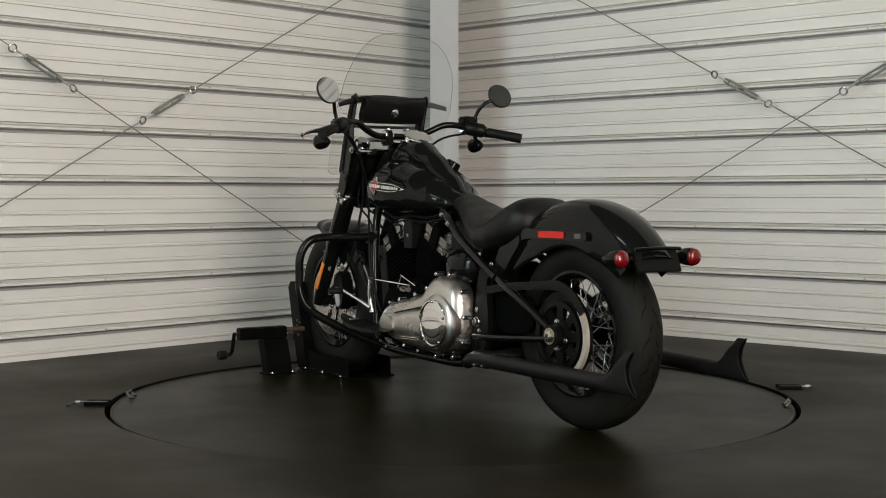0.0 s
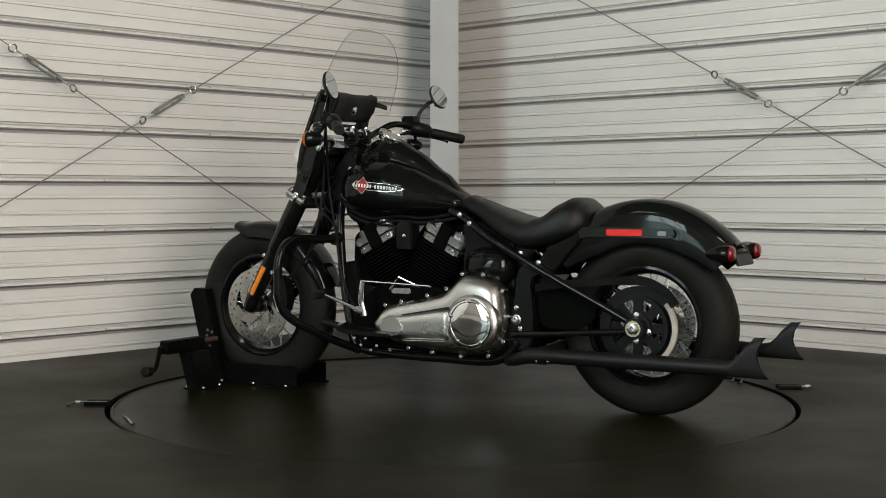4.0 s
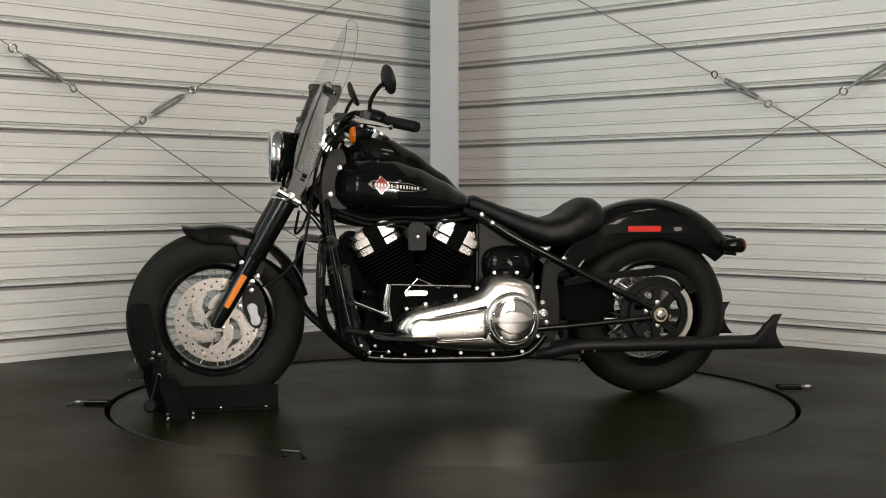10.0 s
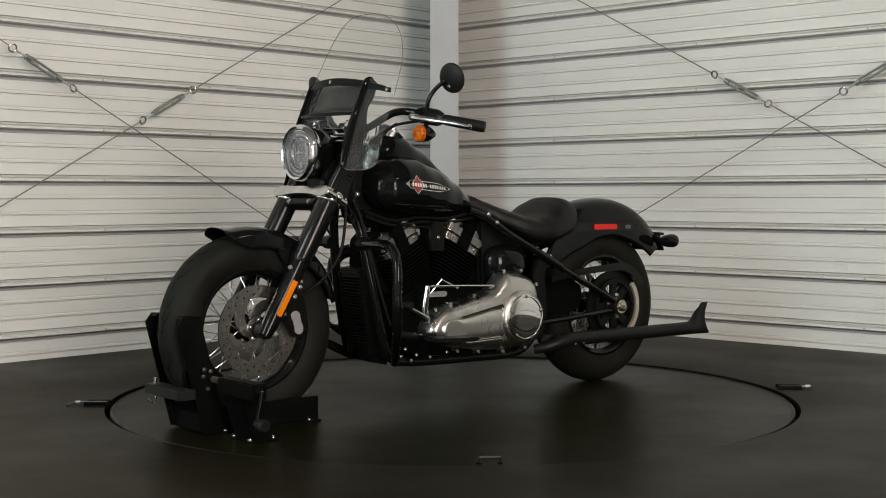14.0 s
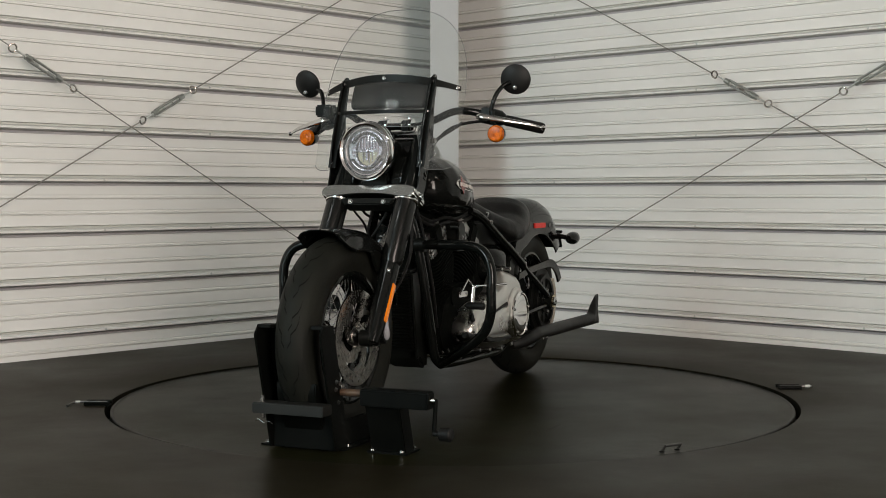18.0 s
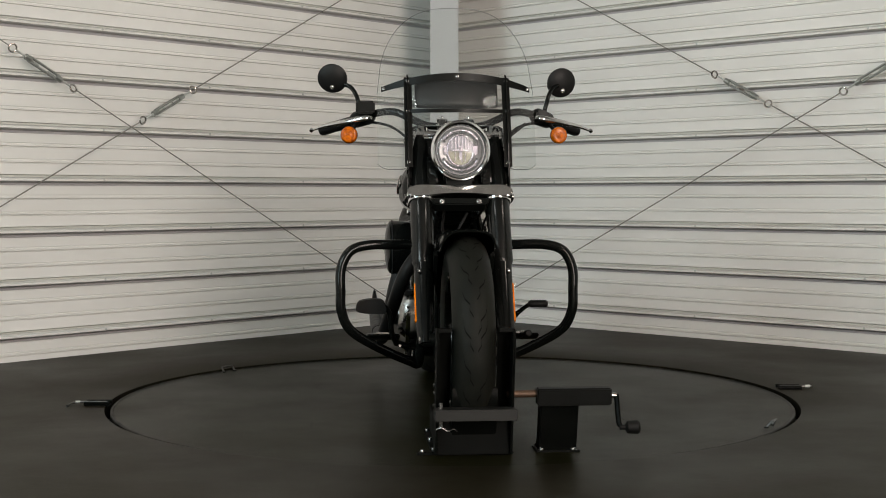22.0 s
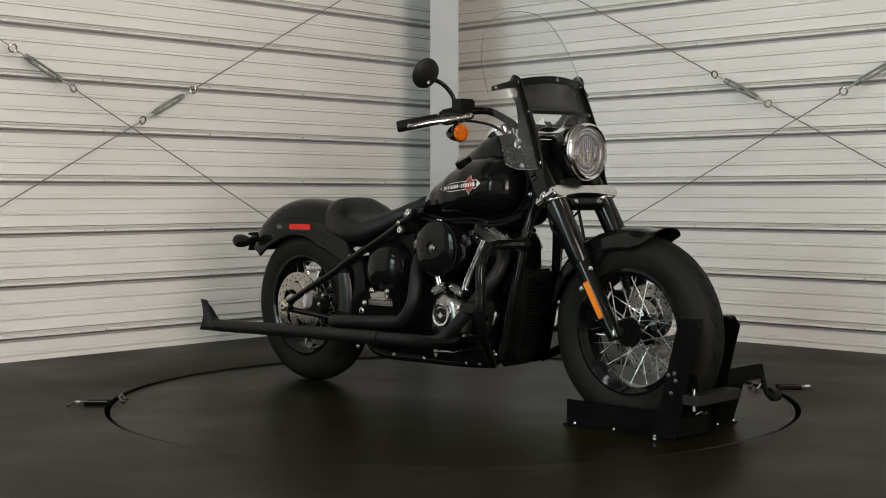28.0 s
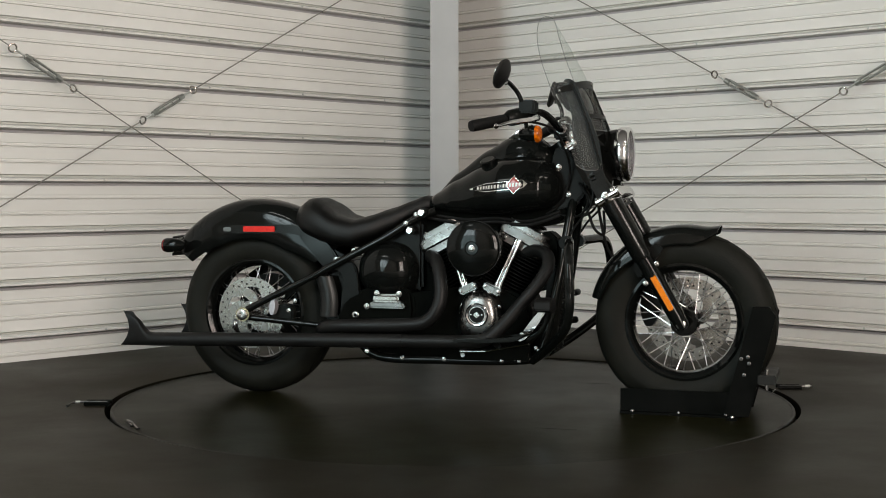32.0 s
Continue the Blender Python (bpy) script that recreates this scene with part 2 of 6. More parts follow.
def slab(outline, y0, y1, bevel=0.0, segments=2, plane="xz"):
    """A plate with the outline in one plane, from y0 to y1 across it."""
    bm = bmesh.new()
    f = {"xz": lambda a, b, h: (a, h, b), "xy": lambda a, b, h: (a, b, h), "yz": lambda a, b, h: (h, a, b)}[plane]
    lo = [bm.verts.new(f(a, b, y0)) for a, b in outline]
    hi = [bm.verts.new(f(a, b, y1)) for a, b in outline]
    n = len(outline)
    bm.faces.new(lo)
    bm.faces.new(hi)
    for i in range(n):
        bm.faces.new((lo[i], lo[(i + 1) % n], hi[(i + 1) % n], hi[i]))
    if bevel:
        bmesh.ops.bevel(bm, geom=list(bm.edges), offset=bevel, segments=segments, affect="EDGES", clamp_overlap=True)
    return bm


def block(x0, x1, y0, y1, z0, z1, bevel=0.003, segments=2):
    return slab([(x0, z0), (x1, z0), (x1, z1), (x0, z1)], y0, y1, bevel, segments)


def ellipse(cx, cz, rx, rz, n=32, tilt=0.0):
    c, s = math.cos(radians(tilt)), math.sin(radians(tilt))
    return [(cx + rx * math.cos(2 * math.pi * i / n) * c - rz * math.sin(2 * math.pi * i / n) * s,
             cz + rx * math.cos(2 * math.pi * i / n) * s + rz * math.sin(2 * math.pi * i / n) * c) for i in range(n)]


def smooth_outline(pts, steps=5):
    """A closed smooth outline through the points."""
    p = [Vector((a, b, 0)) for a, b in pts]
    n, out = len(p), []
    for i in range(n):
        a, b, c, d = p[i - 1], p[i], p[(i + 1) % n], p[(i + 2) % n]
        for s in range(steps):
            t = s / steps
            q = 0.5 * ((2 * b) + (c - a) * t + (2 * a - 5 * b + 4 * c - d) * t * t + (3 * b - a - 3 * c + d) * t ** 3)
            out.append((q.x, q.y))
    return out


def aim(at, direction):
    """A pose at a place whose z axis points along direction."""
    return Matrix.Translation(at) @ Vector(direction).to_track_quat("Z", "Y").to_matrix().to_4x4()


def join(bm, other, m=None):
    """Adds the bmesh other to bm."""
    if m is not None:
        other.transform(m)
    me = bpy.data.meshes.new("t")
    other.to_mesh(me)
    bm.from_mesh(me)
    bpy.data.meshes.remove(me)
    other.free()
    return bm


BOLT_MESH = {}


def bolt(at, direction, r=0.008, parent=None, mat=None, name="bolt"):
    """A flanged bolt head with a socket; all share one mesh."""
    mat = mat or BOLT
    if mat.name not in BOLT_MESH:
        b = lathe([(0, 0.0), (0, 1.25), (0.25, 1.3), (0.3, 1.0), (0.9, 0.95), (1.0, 0.8), (1.0, 0.45), (0.6, 0.4), (0.6, 0.0)], 14, axis="z")
        o = part(name, b, mat)
        BOLT_MESH[mat.name] = o.data
        bpy.data.objects.remove(o)
    o = new(name, BOLT_MESH[mat.name])
    o.parent = parent
    o.matrix_basis = aim(at, direction) @ Matrix.Scale(r * 0.85, 4)
    return o


# ---- the room ----
D_LEFT, D_RIGHT = -2.180, 2.381                                        # the walls' distances from the turntable's centre
PITCH, FIRST = 0.2385, 0.099                                           # spacing of the ribs, lower edge of the lowest one
TOP = 5.4


def rib_profile(z0, z1):
    """Heights and depths of the profiled sheet between two heights."""
    pts = [(z0, 0.0)]
    k = -2
    while FIRST + k * PITCH < z1 + PITCH:
        z = FIRST + k * PITCH
        pts += [(z - 0.010, 0.0), (z - 0.009, -0.022), (z + 0.003, -0.022), (z + 0.012, 0.021), (z + 0.021, 0.021), (z + 0.029, -0.016), (z + 0.038, -0.016), (z + 0.041, 0.0)]
        for s in (1, 2):
            c = z + 0.0215 + s * PITCH / 3 - (0.006 if s == 2 else 0.0)
            pts += [(c - 0.0105, 0.0), (c - 0.0093, -0.0088), (c - 0.0062, -0.0088), (c - 0.0045, 0.003), (c + 0.004, 0.003), (c + 0.0066, -0.0040), (c + 0.0094, -0.0040), (c + 0.0115, 0.0)]
        k += 1
    pts = [p for p in pts if z0 <= p[0] <= z1] + [(z1, 0.0)]
    return sorted(set(pts))


# greys that paint the shade above and below each rib
UPPER_SHADE = surface("pale_grey_rib_shade", (0.54, 0.54, 0.50), 0.5, colour2=(0.48, 0.48, 0.44), scale=2, bump=0.05)
LOWER_SHADE = surface("grey_rib_shade", (0.46, 0.44, 0.45), 0.5, 0.2, colour2=(0.40, 0.38, 0.39), scale=2, bump=0.05)


def sheet_wall(name, label, o, along, inward, s0, s1):
    """A wall of profiled sheets, three ribs each, that lap over one another."""
    wall = thing(name, label, "wall", kind="structure")
    back = bmesh.new()
    a, b = o + along * s0, o + along * s1
    t = inward * -0.09
    t0 = inward * -0.035
    poly(back, [a + t0, b + t0, b + t, a + t, a + t0 + Vector((0, 0, TOP)), b + t0 + Vector((0, 0, TOP)), b + t + Vector((0, 0, TOP)), a + t + Vector((0, 0, TOP))],
         [(0, 1, 2, 3), (4, 5, 6, 7), (0, 1, 5, 4), (1, 2, 6, 5), (2, 3, 7, 6), (3, 0, 4, 7)])
    part("backing", back, WALL, wall, smooth=False)
    edges = [0.0] + [FIRST + 0.15 + 3 * PITCH * i for i in range(1, 8)] + [TOP]
    for z0, z1 in zip(edges, edges[1:]):
        prof = rib_profile(z0, z1)
        prof = [(h, d + (0.001 if h == z1 and z1 < TOP else 0)) for h, d in prof]
        rings = [[o + along * s + inward * d + Vector((0, 0, h)) for h, d in prof] for s in (s0, s1)]
        bm = loft(rings, caps=False, ring_closed=False)
        part("panel", bm, WALL, wall, smooth=False)
    k = 0
    # grey strips laid in the rib recesses, standing in for shade there
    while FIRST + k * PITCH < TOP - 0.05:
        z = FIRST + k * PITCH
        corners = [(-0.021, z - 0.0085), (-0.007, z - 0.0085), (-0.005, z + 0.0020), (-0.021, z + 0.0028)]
        part("lap_strip", loft([[o + along * s + inward * d + Vector((0, 0, h)) for d, h in corners] for s in (s0, s1)]), LOWER_SHADE, wall, smooth=False)
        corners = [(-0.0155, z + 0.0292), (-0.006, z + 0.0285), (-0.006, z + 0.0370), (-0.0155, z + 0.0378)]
        part("upper_shade_strip", loft([[o + along * s + inward * d + Vector((0, 0, h)) for d, h in corners] for s in (s0, s1)]), UPPER_SHADE, wall, smooth=False)
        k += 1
    return wall


wall_left = sheet_wall("wall_left", "cream-white painted ribbed metal sheet wall", V * D_LEFT, U, V, -8.0, D_RIGHT)
wall_right = sheet_wall("wall_right", "white painted ribbed metal sheet wall in cooler light", U * D_RIGHT, V, -U, D_LEFT, 8.0)


def plain_wall(name, a, b, z0, z1, out):
    bm = bmesh.new()
    t = out * 0.15
    poly(bm, [a + Vector((0, 0, z0)), b + Vector((0, 0, z0)), b + t + Vector((0, 0, z0)), a + t + Vector((0, 0, z0)),
              a + Vector((0, 0, z1)), b + Vector((0, 0, z1)), b + t + Vector((0, 0, z1)), a + t + Vector((0, 0, z1))],
         [(0, 1, 2, 3), (4, 5, 6, 7), (0, 1, 5, 4), (1, 2, 6, 5), (2, 3, 7, 6), (3, 0, 4, 7)])
    return tagged(part(name, bm, PLASTER, smooth=False), "plain painted wall on the far side of the shop", "wall", kind="structure")


def bar_between(a, b, r):
    return tube([a, b], r, 8)


plain_wall("wall_door_side", spot(-8, D_LEFT, 0), spot(-8, -0.2, 0), 0, TOP, -U)
plain_wall("wall_door_side", spot(-8, 2.2, 0), spot(-8, 8, 0), 0, TOP, -U)
plain_wall("wall_over_door", spot(-8, -0.2, 0), spot(-8, 2.2, 0), 5.0, TOP, -U)
plain_wall("wall_back", spot(-8, 8, 0), spot(-5.2, 8, 0), 0, TOP, V)
plain_wall("wall_back", spot(-2.8, 8, 0), spot(D_RIGHT, 8, 0), 0, TOP, V)
plain_wall("wall_over_side_door", spot(-5.2, 8, 0), spot(-2.8, 8, 0), 5.0, TOP, V)

# glazing bars in the two daylight openings
for origin, along, inward, a0, a1, n in ((spot(-8, 0, 0), V, U, -0.2, 2.2, 3), (spot(0, 8, 0), U, -V, -5.2, -2.8, 4)):
    win = thing("window_1" if n == 3 else "window_2", "tall dark-framed shop window with glazing bars", "window", kind="structure")
    for i in range(n + 1):
        c = origin + along * (a0 + (a1 - a0) * i / n)
        part("mullion", tube([c, c + Vector((0, 0, 5.0))], 0.07, 8), COLUMN, win)
    for z in (0.05, 2.48, 4.98):
        part("transom", tube([origin + along * a0 + Vector((0, 0, z)), origin + along * a1 + Vector((0, 0, z))], 0.06, 8), COLUMN, win)

ceil = bmesh.new()
poly(ceil, [spot(-8.2, D_LEFT - 0.1, TOP), spot(D_RIGHT + 0.1, D_LEFT - 0.1, TOP), spot(D_RIGHT + 0.1, 8.2, TOP), spot(-8.2, 8.2, TOP),
            spot(-8.2, D_LEFT - 0.1, TOP + 0.1), spot(D_RIGHT + 0.1, D_LEFT - 0.1, TOP + 0.1), spot(D_RIGHT + 0.1, 8.2, TOP + 0.1), spot(-8.2, 8.2, TOP + 0.1)],
     [(0, 1, 2, 3), (4, 5, 6, 7), (0, 1, 5, 4), (1, 2, 6, 5), (2, 3, 7, 6), (3, 0, 4, 7)])
tagged(part("ceiling", ceil, CEILING, smooth=False), "plain painted ceiling", "ceiling", kind="structure")

# ceiling panels that give the light
for at, target, power, colour in LAMPS:
    lampob = thing("panel_lamp", "hanging rectangular panel lamp, lit", "lamp", group="shop lamps")
    lampob.matrix_basis = look(at, target)
    part("housing", block(-0.47, 0.47, -0.15, 0.15, 0.012, 0.060, 0.006), COLUMN, lampob)
    for x in (-0.4, 0.4):
        part("hanger", bar_between(lampob.matrix_basis.inverted() @ Vector((at[0] + x, at[1], TOP)), Vector((x, 0, 0.05)), 0.006), GALV, lampob)

# small bare bulbs on cords
for x, y, z in ((-2.9, -5.4, 4.3), (-1.7, -6.0, 4.3), (-0.5, -6.6, 4.3), (1.0, -6.2, 4.3), (2.4, -5.2, 4.3), (3.4, -4.2, 4.3)):
    bulb = thing("pendant_bulb", "small lit bulb on a cord under the roof", "lamp", group="pendant bulbs")
    bulb.matrix_basis = pose(x, y, z)
    part("globe", turned([(-0.07, 0.0), (-0.064, 0.028), (-0.04, 0.055), (0.0, 0.062), (0.04, 0.045), (0.07, 0.020)], Matrix.Identity(4), 20), TUBEGLOW, bulb)
    part("socket", turned([(0.065, 0.0), (0.065, 0.026), (0.12, 0.024), (0.125, 0.006), (0.125, 0.0)], Matrix.Identity(4), 16), SATIN, bulb)
    part("cord", tube([(0, 0, 0.12), (0, 0, TOP - z)], 0.004, 6), GRIP, bulb)

# corner column: a square steel post with rounded edges, on a base plate
column = thing("corner_column", "grey painted square steel column before the corner", "column", kind="structure")
part("post", block(-0.120, 0.037, 2.40, 2.56, 0.0, TOP - 0.004, 0.006), COLUMN, column)
# unseen post and ties, added to broaden the column's shadows on both walls
part("shadow_post", block(-0.112, 0.028, 2.60, 3.04, 0.0, TOP - 0.004, 0.006), COLUMN, column)
for z in (0.3, 2.7, 5.1):
    part("shadow_post_tie", block(-0.10, 0.02, 2.56, 2.60, z, z + 0.15, 0.003), COLUMN, column)

# floor with a round opening for the turntable, and the pit below
R_DISC, R_HOLE, LIP = 1.240, 1.263, 0.0045  # deck, pit opening, height of the floor at the opening


def floor_mesh():
    bm = bmesh.new()
    n = 128
    out = []
    for i in range(n):
        a = 2 * math.pi * i / n
        d = Vector((math.cos(a), math.sin(a), 0))
        out.append(d)
    rings = [[d * R_HOLE + Vector((0, 0, LIP - 0.002)) for d in out],
             [d * (R_HOLE + 0.003) + Vector((0, 0, LIP)) for d in out], [d * 1.75 for d in out], [d * 14 for d in out]]
    return loft(rings, caps=False, bm=bm)


tagged(part("floor", floor_mesh(), FLOOR, angle=50), "dark sealed floor with a faint sheen", "floor", kind="structure")
tagged(part("pit_edge", lathe([(-0.058, R_HOLE), (LIP - 0.0022, R_HOLE), (LIP - 0.0022, R_HOLE + 0.02), (-0.058, R_HOLE + 0.02)], 128, axis="z", closed=True), PIT, smooth=False), "dark steel edge of the turntable pit", "floor", kind="structure")
tagged(part("pit_bottom", lathe([(-0.08, 0.0), (-0.08, 1.4), (-0.06, 1.4), (-0.06, 0.0)], 64, axis="z"), GAP, smooth=False), "dark bottom of the turntable pit", "floor", kind="structure")

conc = bmesh.new()
poly(conc, [(-13, -13, 0.001), (13, -13, 0.001), (13, -2.6, 0.001), (-13, -2.6, 0.001), (-13, -13, 0.006), (13, -13, 0.006), (13, -2.6, 0.006), (-13, -2.6, 0.006)],
     [(0, 1, 2, 3), (4, 5, 6, 7), (0, 1, 5, 4), (1, 2, 6, 5), (2, 3, 7, 6), (3, 0, 4, 7)])
tagged(part("floor_concrete", conc, CONCRETE, smooth=False), "pale concrete floor of the shop", "floor", kind="structure")

# ---- turntable ----
turntable = thing("turntable", "round black rubber-covered turntable deck, turning slowly", "turntable")
part("deck", lathe([(-0.050, 0.0), (-0.050, R_DISC), (-0.008, R_DISC), (-0.004, R_DISC - 0.004), (-0.004, 0.0)], 128, axis="z"), DECK, turntable, angle=30)
part("rim_strip", lathe([(-0.030, R_DISC + 0.0005), (-0.030, R_DISC + 0.004), (-0.004, R_DISC + 0.004), (-0.0015, R_DISC + 0.001), (-0.0015, R_DISC - 0.006), (-0.003, R_DISC - 0.008), (-0.006, R_DISC + 0.0005)], 128, axis="z", closed=True), RIMSTEEL, turntable, "dark worn steel rim strip", angle=30)
part("drum", lathe([(-0.059, 0.3), (-0.059, 0.5), (-0.050, 0.5), (-0.050, 0.3)], 48, axis="z", closed=True), GAP, turntable)
for x0, y0, x1, y1 in ((0.44, -0.51, 0.58, -0.51), (-0.42, -0.51, -0.30, -0.51), (0.36, 0.545, 0.50, 0.545)):
    w = 0.0008
    part("seam", block(min(x0, x1) - w, max(x0, x1) + w, min(y0, y1) - w, max(y0, y1) + w, -0.0045, -0.0034, 0.0), GAP, turntable, smooth=False)


def lift_bracket(angle, r):
    """A small folded staple that sits at the deck's rim."""
    ob = thing("lifting_staple", "small black steel staple fixed at the turntable's rim", "bracket", group="rim staples")
    a = radians(angle)
    d, t = Vector((math.cos(a), math.sin(a), 0)), Vector((-math.sin(a), math.cos(a), 0))
    c = d * r
    up = Vector((0, 0, 1))
    part("loop", tube([c - t * 0.030 - d * 0.010 + up * 0.003, c - t * 0.030 + d * 0.004 + up * 0.021, c + t * 0.030 + d * 0.004 + up * 0.021, c + t * 0.030 - d * 0.010 + up * 0.003], 0.0044, 8, smooth=False), DARKMETAL, ob)
    for sg in (-1, 1):
        part("foot", turned([(0.0, 0.0), (0.0, 0.008), (0.003, 0.008), (0.004, 0.005), (0.004, 0.0)], Matrix.Translation(c + t * 0.030 * sg - d * 0.012), 14), CHOCK, ob)
    return ob


staples = [lift_bracket(55.5, 1.215), lift_bracket(228.0, 1.225)]


def floor_latch(x, y, way):
    """A sliding bolt on the floor beside the ring: two rails, a rod and a bent grip."""
    ob = thing("floor_latch", "small dark steel sliding bolt on the floor at the turntable's edge", "latch", group="floor latches")
    ob.matrix_basis = pose(x, y, 0.0045, 0, 0, 0 if way > 0 else 180)
    part("base_plate", block(-0.01, 0.078, -0.030, 0.030, -0.004, 0.003, 0.001), CHOCK, ob)
    for s in (-1, 1):
        part("rail", tube([(-0.012, 0.022 * s, 0.008), (0.078, 0.022 * s, 0.008)], 0.0065, 10), CHOCK, ob)
    part("sliding_rod", tube([(0.0, 0, 0.009), (0.108, 0, 0.009)], 0.0045, 10, smooth=False), DARKMETAL, ob, "dark steel rod")
    part("rod_end", turned([(0.098, 0.0), (0.098, 0.006), (0.114, 0.0065), (0.118, 0.003), (0.118, 0.0)], pose(0, 0, 0.009, 0, 90, 0), 12), GALV if way > 0 else BUCKLE, ob, "bright rod end")
    part("grip", tube([(0.116, 0, 0.009), (0.126, 0.020, 0.006), (0.132, 0.048, 0.002)], 0.0040, 10), DARKMETAL, ob, "bent grip")
    return ob


floor_latch(1.278, 0.203, 1)
floor_latch(-1.245, -0.19, -1)

# ---- wall bracing: cables, rings and turnbuckles ----
CABLE_OUT = 0.075


def left_place(s, z):
    return U * s + V * (D_LEFT + CABLE_OUT) + Vector((0, 0, z))


def right_place(s, z):
    return V * s + U * (D_RIGHT - CABLE_OUT) + Vector((0, 0, z))


def ring_mesh(at, normal, r=0.018, t=0.0045):
    m = aim(at, normal)
    rings = []
    for i in range(20):
        a = 2 * math.pi * i / 20
        c = Vector((math.cos(a), math.sin(a), 0))
        rings.append([m @ (c * (r + t * math.cos(2 * math.pi * j / 8)) + Vector((0, 0, t * math.sin(2 * math.pi * j / 8)))) for j in range(8)])
    return loft(rings, caps=False, closed=True)


def brace(place, normal, ends, buckle):
    """A bracing cable from end to end with a turnbuckle between two rings."""
    ob = thing("bracing_cable", "thin steel bracing cable with a galvanised turnbuckle across the wall", "cable", group="wall bracing")
    (s0, z0), (s1, z1) = ends
    f = lambda k: place(s0 + (s1 - s0) * k, z0 + (z1 - z0) * k)
    k0, k1 = [(b - s0) / (s1 - s0) for b in buckle]
    a, b = f(k0), f(k1)
    d = (b - a).normalized()
    side = d.cross(normal).normalized()
    part("cable", tube([f(0), a - d * 0.018], 0.0030, 8), CABLE, ob)
    part("cable", tube([b + d * 0.018, f(1)], 0.0030, 8), CABLE, ob)
    part("ring", ring_mesh(a, normal * 0.9 + side * 0.3), STEEL, ob)
    part("ring", ring_mesh(b, normal * 0.9 - side * 0.3), STEEL, ob)
    L = (b - a).length
    for sg in (-1, 1):
        part("body_bar", tube([a + d * L * 0.26 + side * 0.011 * sg, b - d * L * 0.26 + side * 0.011 * sg], 0.006, 10), BUCKLE, ob)
    for k in (0.25, 0.75):
        part("body_end", turned([(-0.016, 0.0), (-0.016, 0.014), (0.016, 0.014), (0.016, 0.0)], aim(a + d * L * k, d), 12), BUCKLE, ob)
    part("eye_bolt", tube([a + d * 0.02, a + d * L * 0.42], 0.005, 8), GALV, ob)
    part("eye_bolt", tube([b - d * 0.02, b - d * L * 0.42], 0.005, 8), GALV, ob)
    return ob


brace(left_place, V, ((-2.5, 2.432), (1.95, 0.046)), (-0.608, -0.306))
brace(left_place, V, ((-1.9, 0.036), (2.25, 2.322)), (0.072, 0.370))
brace(right_place, -U, ((-2.05, 2.317), (2.2, 0.048)), (-0.288, 0.020))
brace(right_place, -U, ((-1.98, 0.034), (2.5, 2.310)), (0.419, 0.722))

# screws on the ribs
for wall, place, inward, stops in ((wall_left, lambda s, z: U * s + V * (D_LEFT + 0.020) + Vector((0, 0, z)), V, [-0.737 + 0.6255 * i for i in range(5)]),
                                   (wall_right, lambda s, z: V * s + U * (D_RIGHT - 0.020) + Vector((0, 0, z)), -U, [-1.374 + 0.943 * i for i in range(3)])):
    for s in stops:
        for k in range(9):
            bolt(place(s, FIRST + 0.018 + PITCH * k), inward, 0.0055, wall, GALV, "screw")

# ---- motorcycle: x forward, y to its left, z up ----
bike = thing("motorcycle", "gloss black cruiser motorcycle with chrome engine covers and clear windshield", "motorcycle")
FC, RC = Vector((0.868, 0, 0.314)), Vector((-0.772, 0, 0.308))   # wheel centres


def tyre_mesh(r, w, rim):
    """A tyre with a rounded crown, grooves and hollow inside."""
    h = w / 2
    prof = []
    for i in range(25):
        a = math.pi * (i / 24)
        y = -math.cos(a)
        bulge = math.sin(a) ** 0.55
        prof.append((y * h * (1.0 if abs(y) < 0.97 else 0.96), rim + (r - rim) * bulge))
    prof[0], prof[-1] = (-h * 0.74, rim), (h * 0.74, rim)
    prof[1], prof[-2] = (-h * 0.86, rim + 0.012), (h * 0.86, rim + 0.012)
    return prof


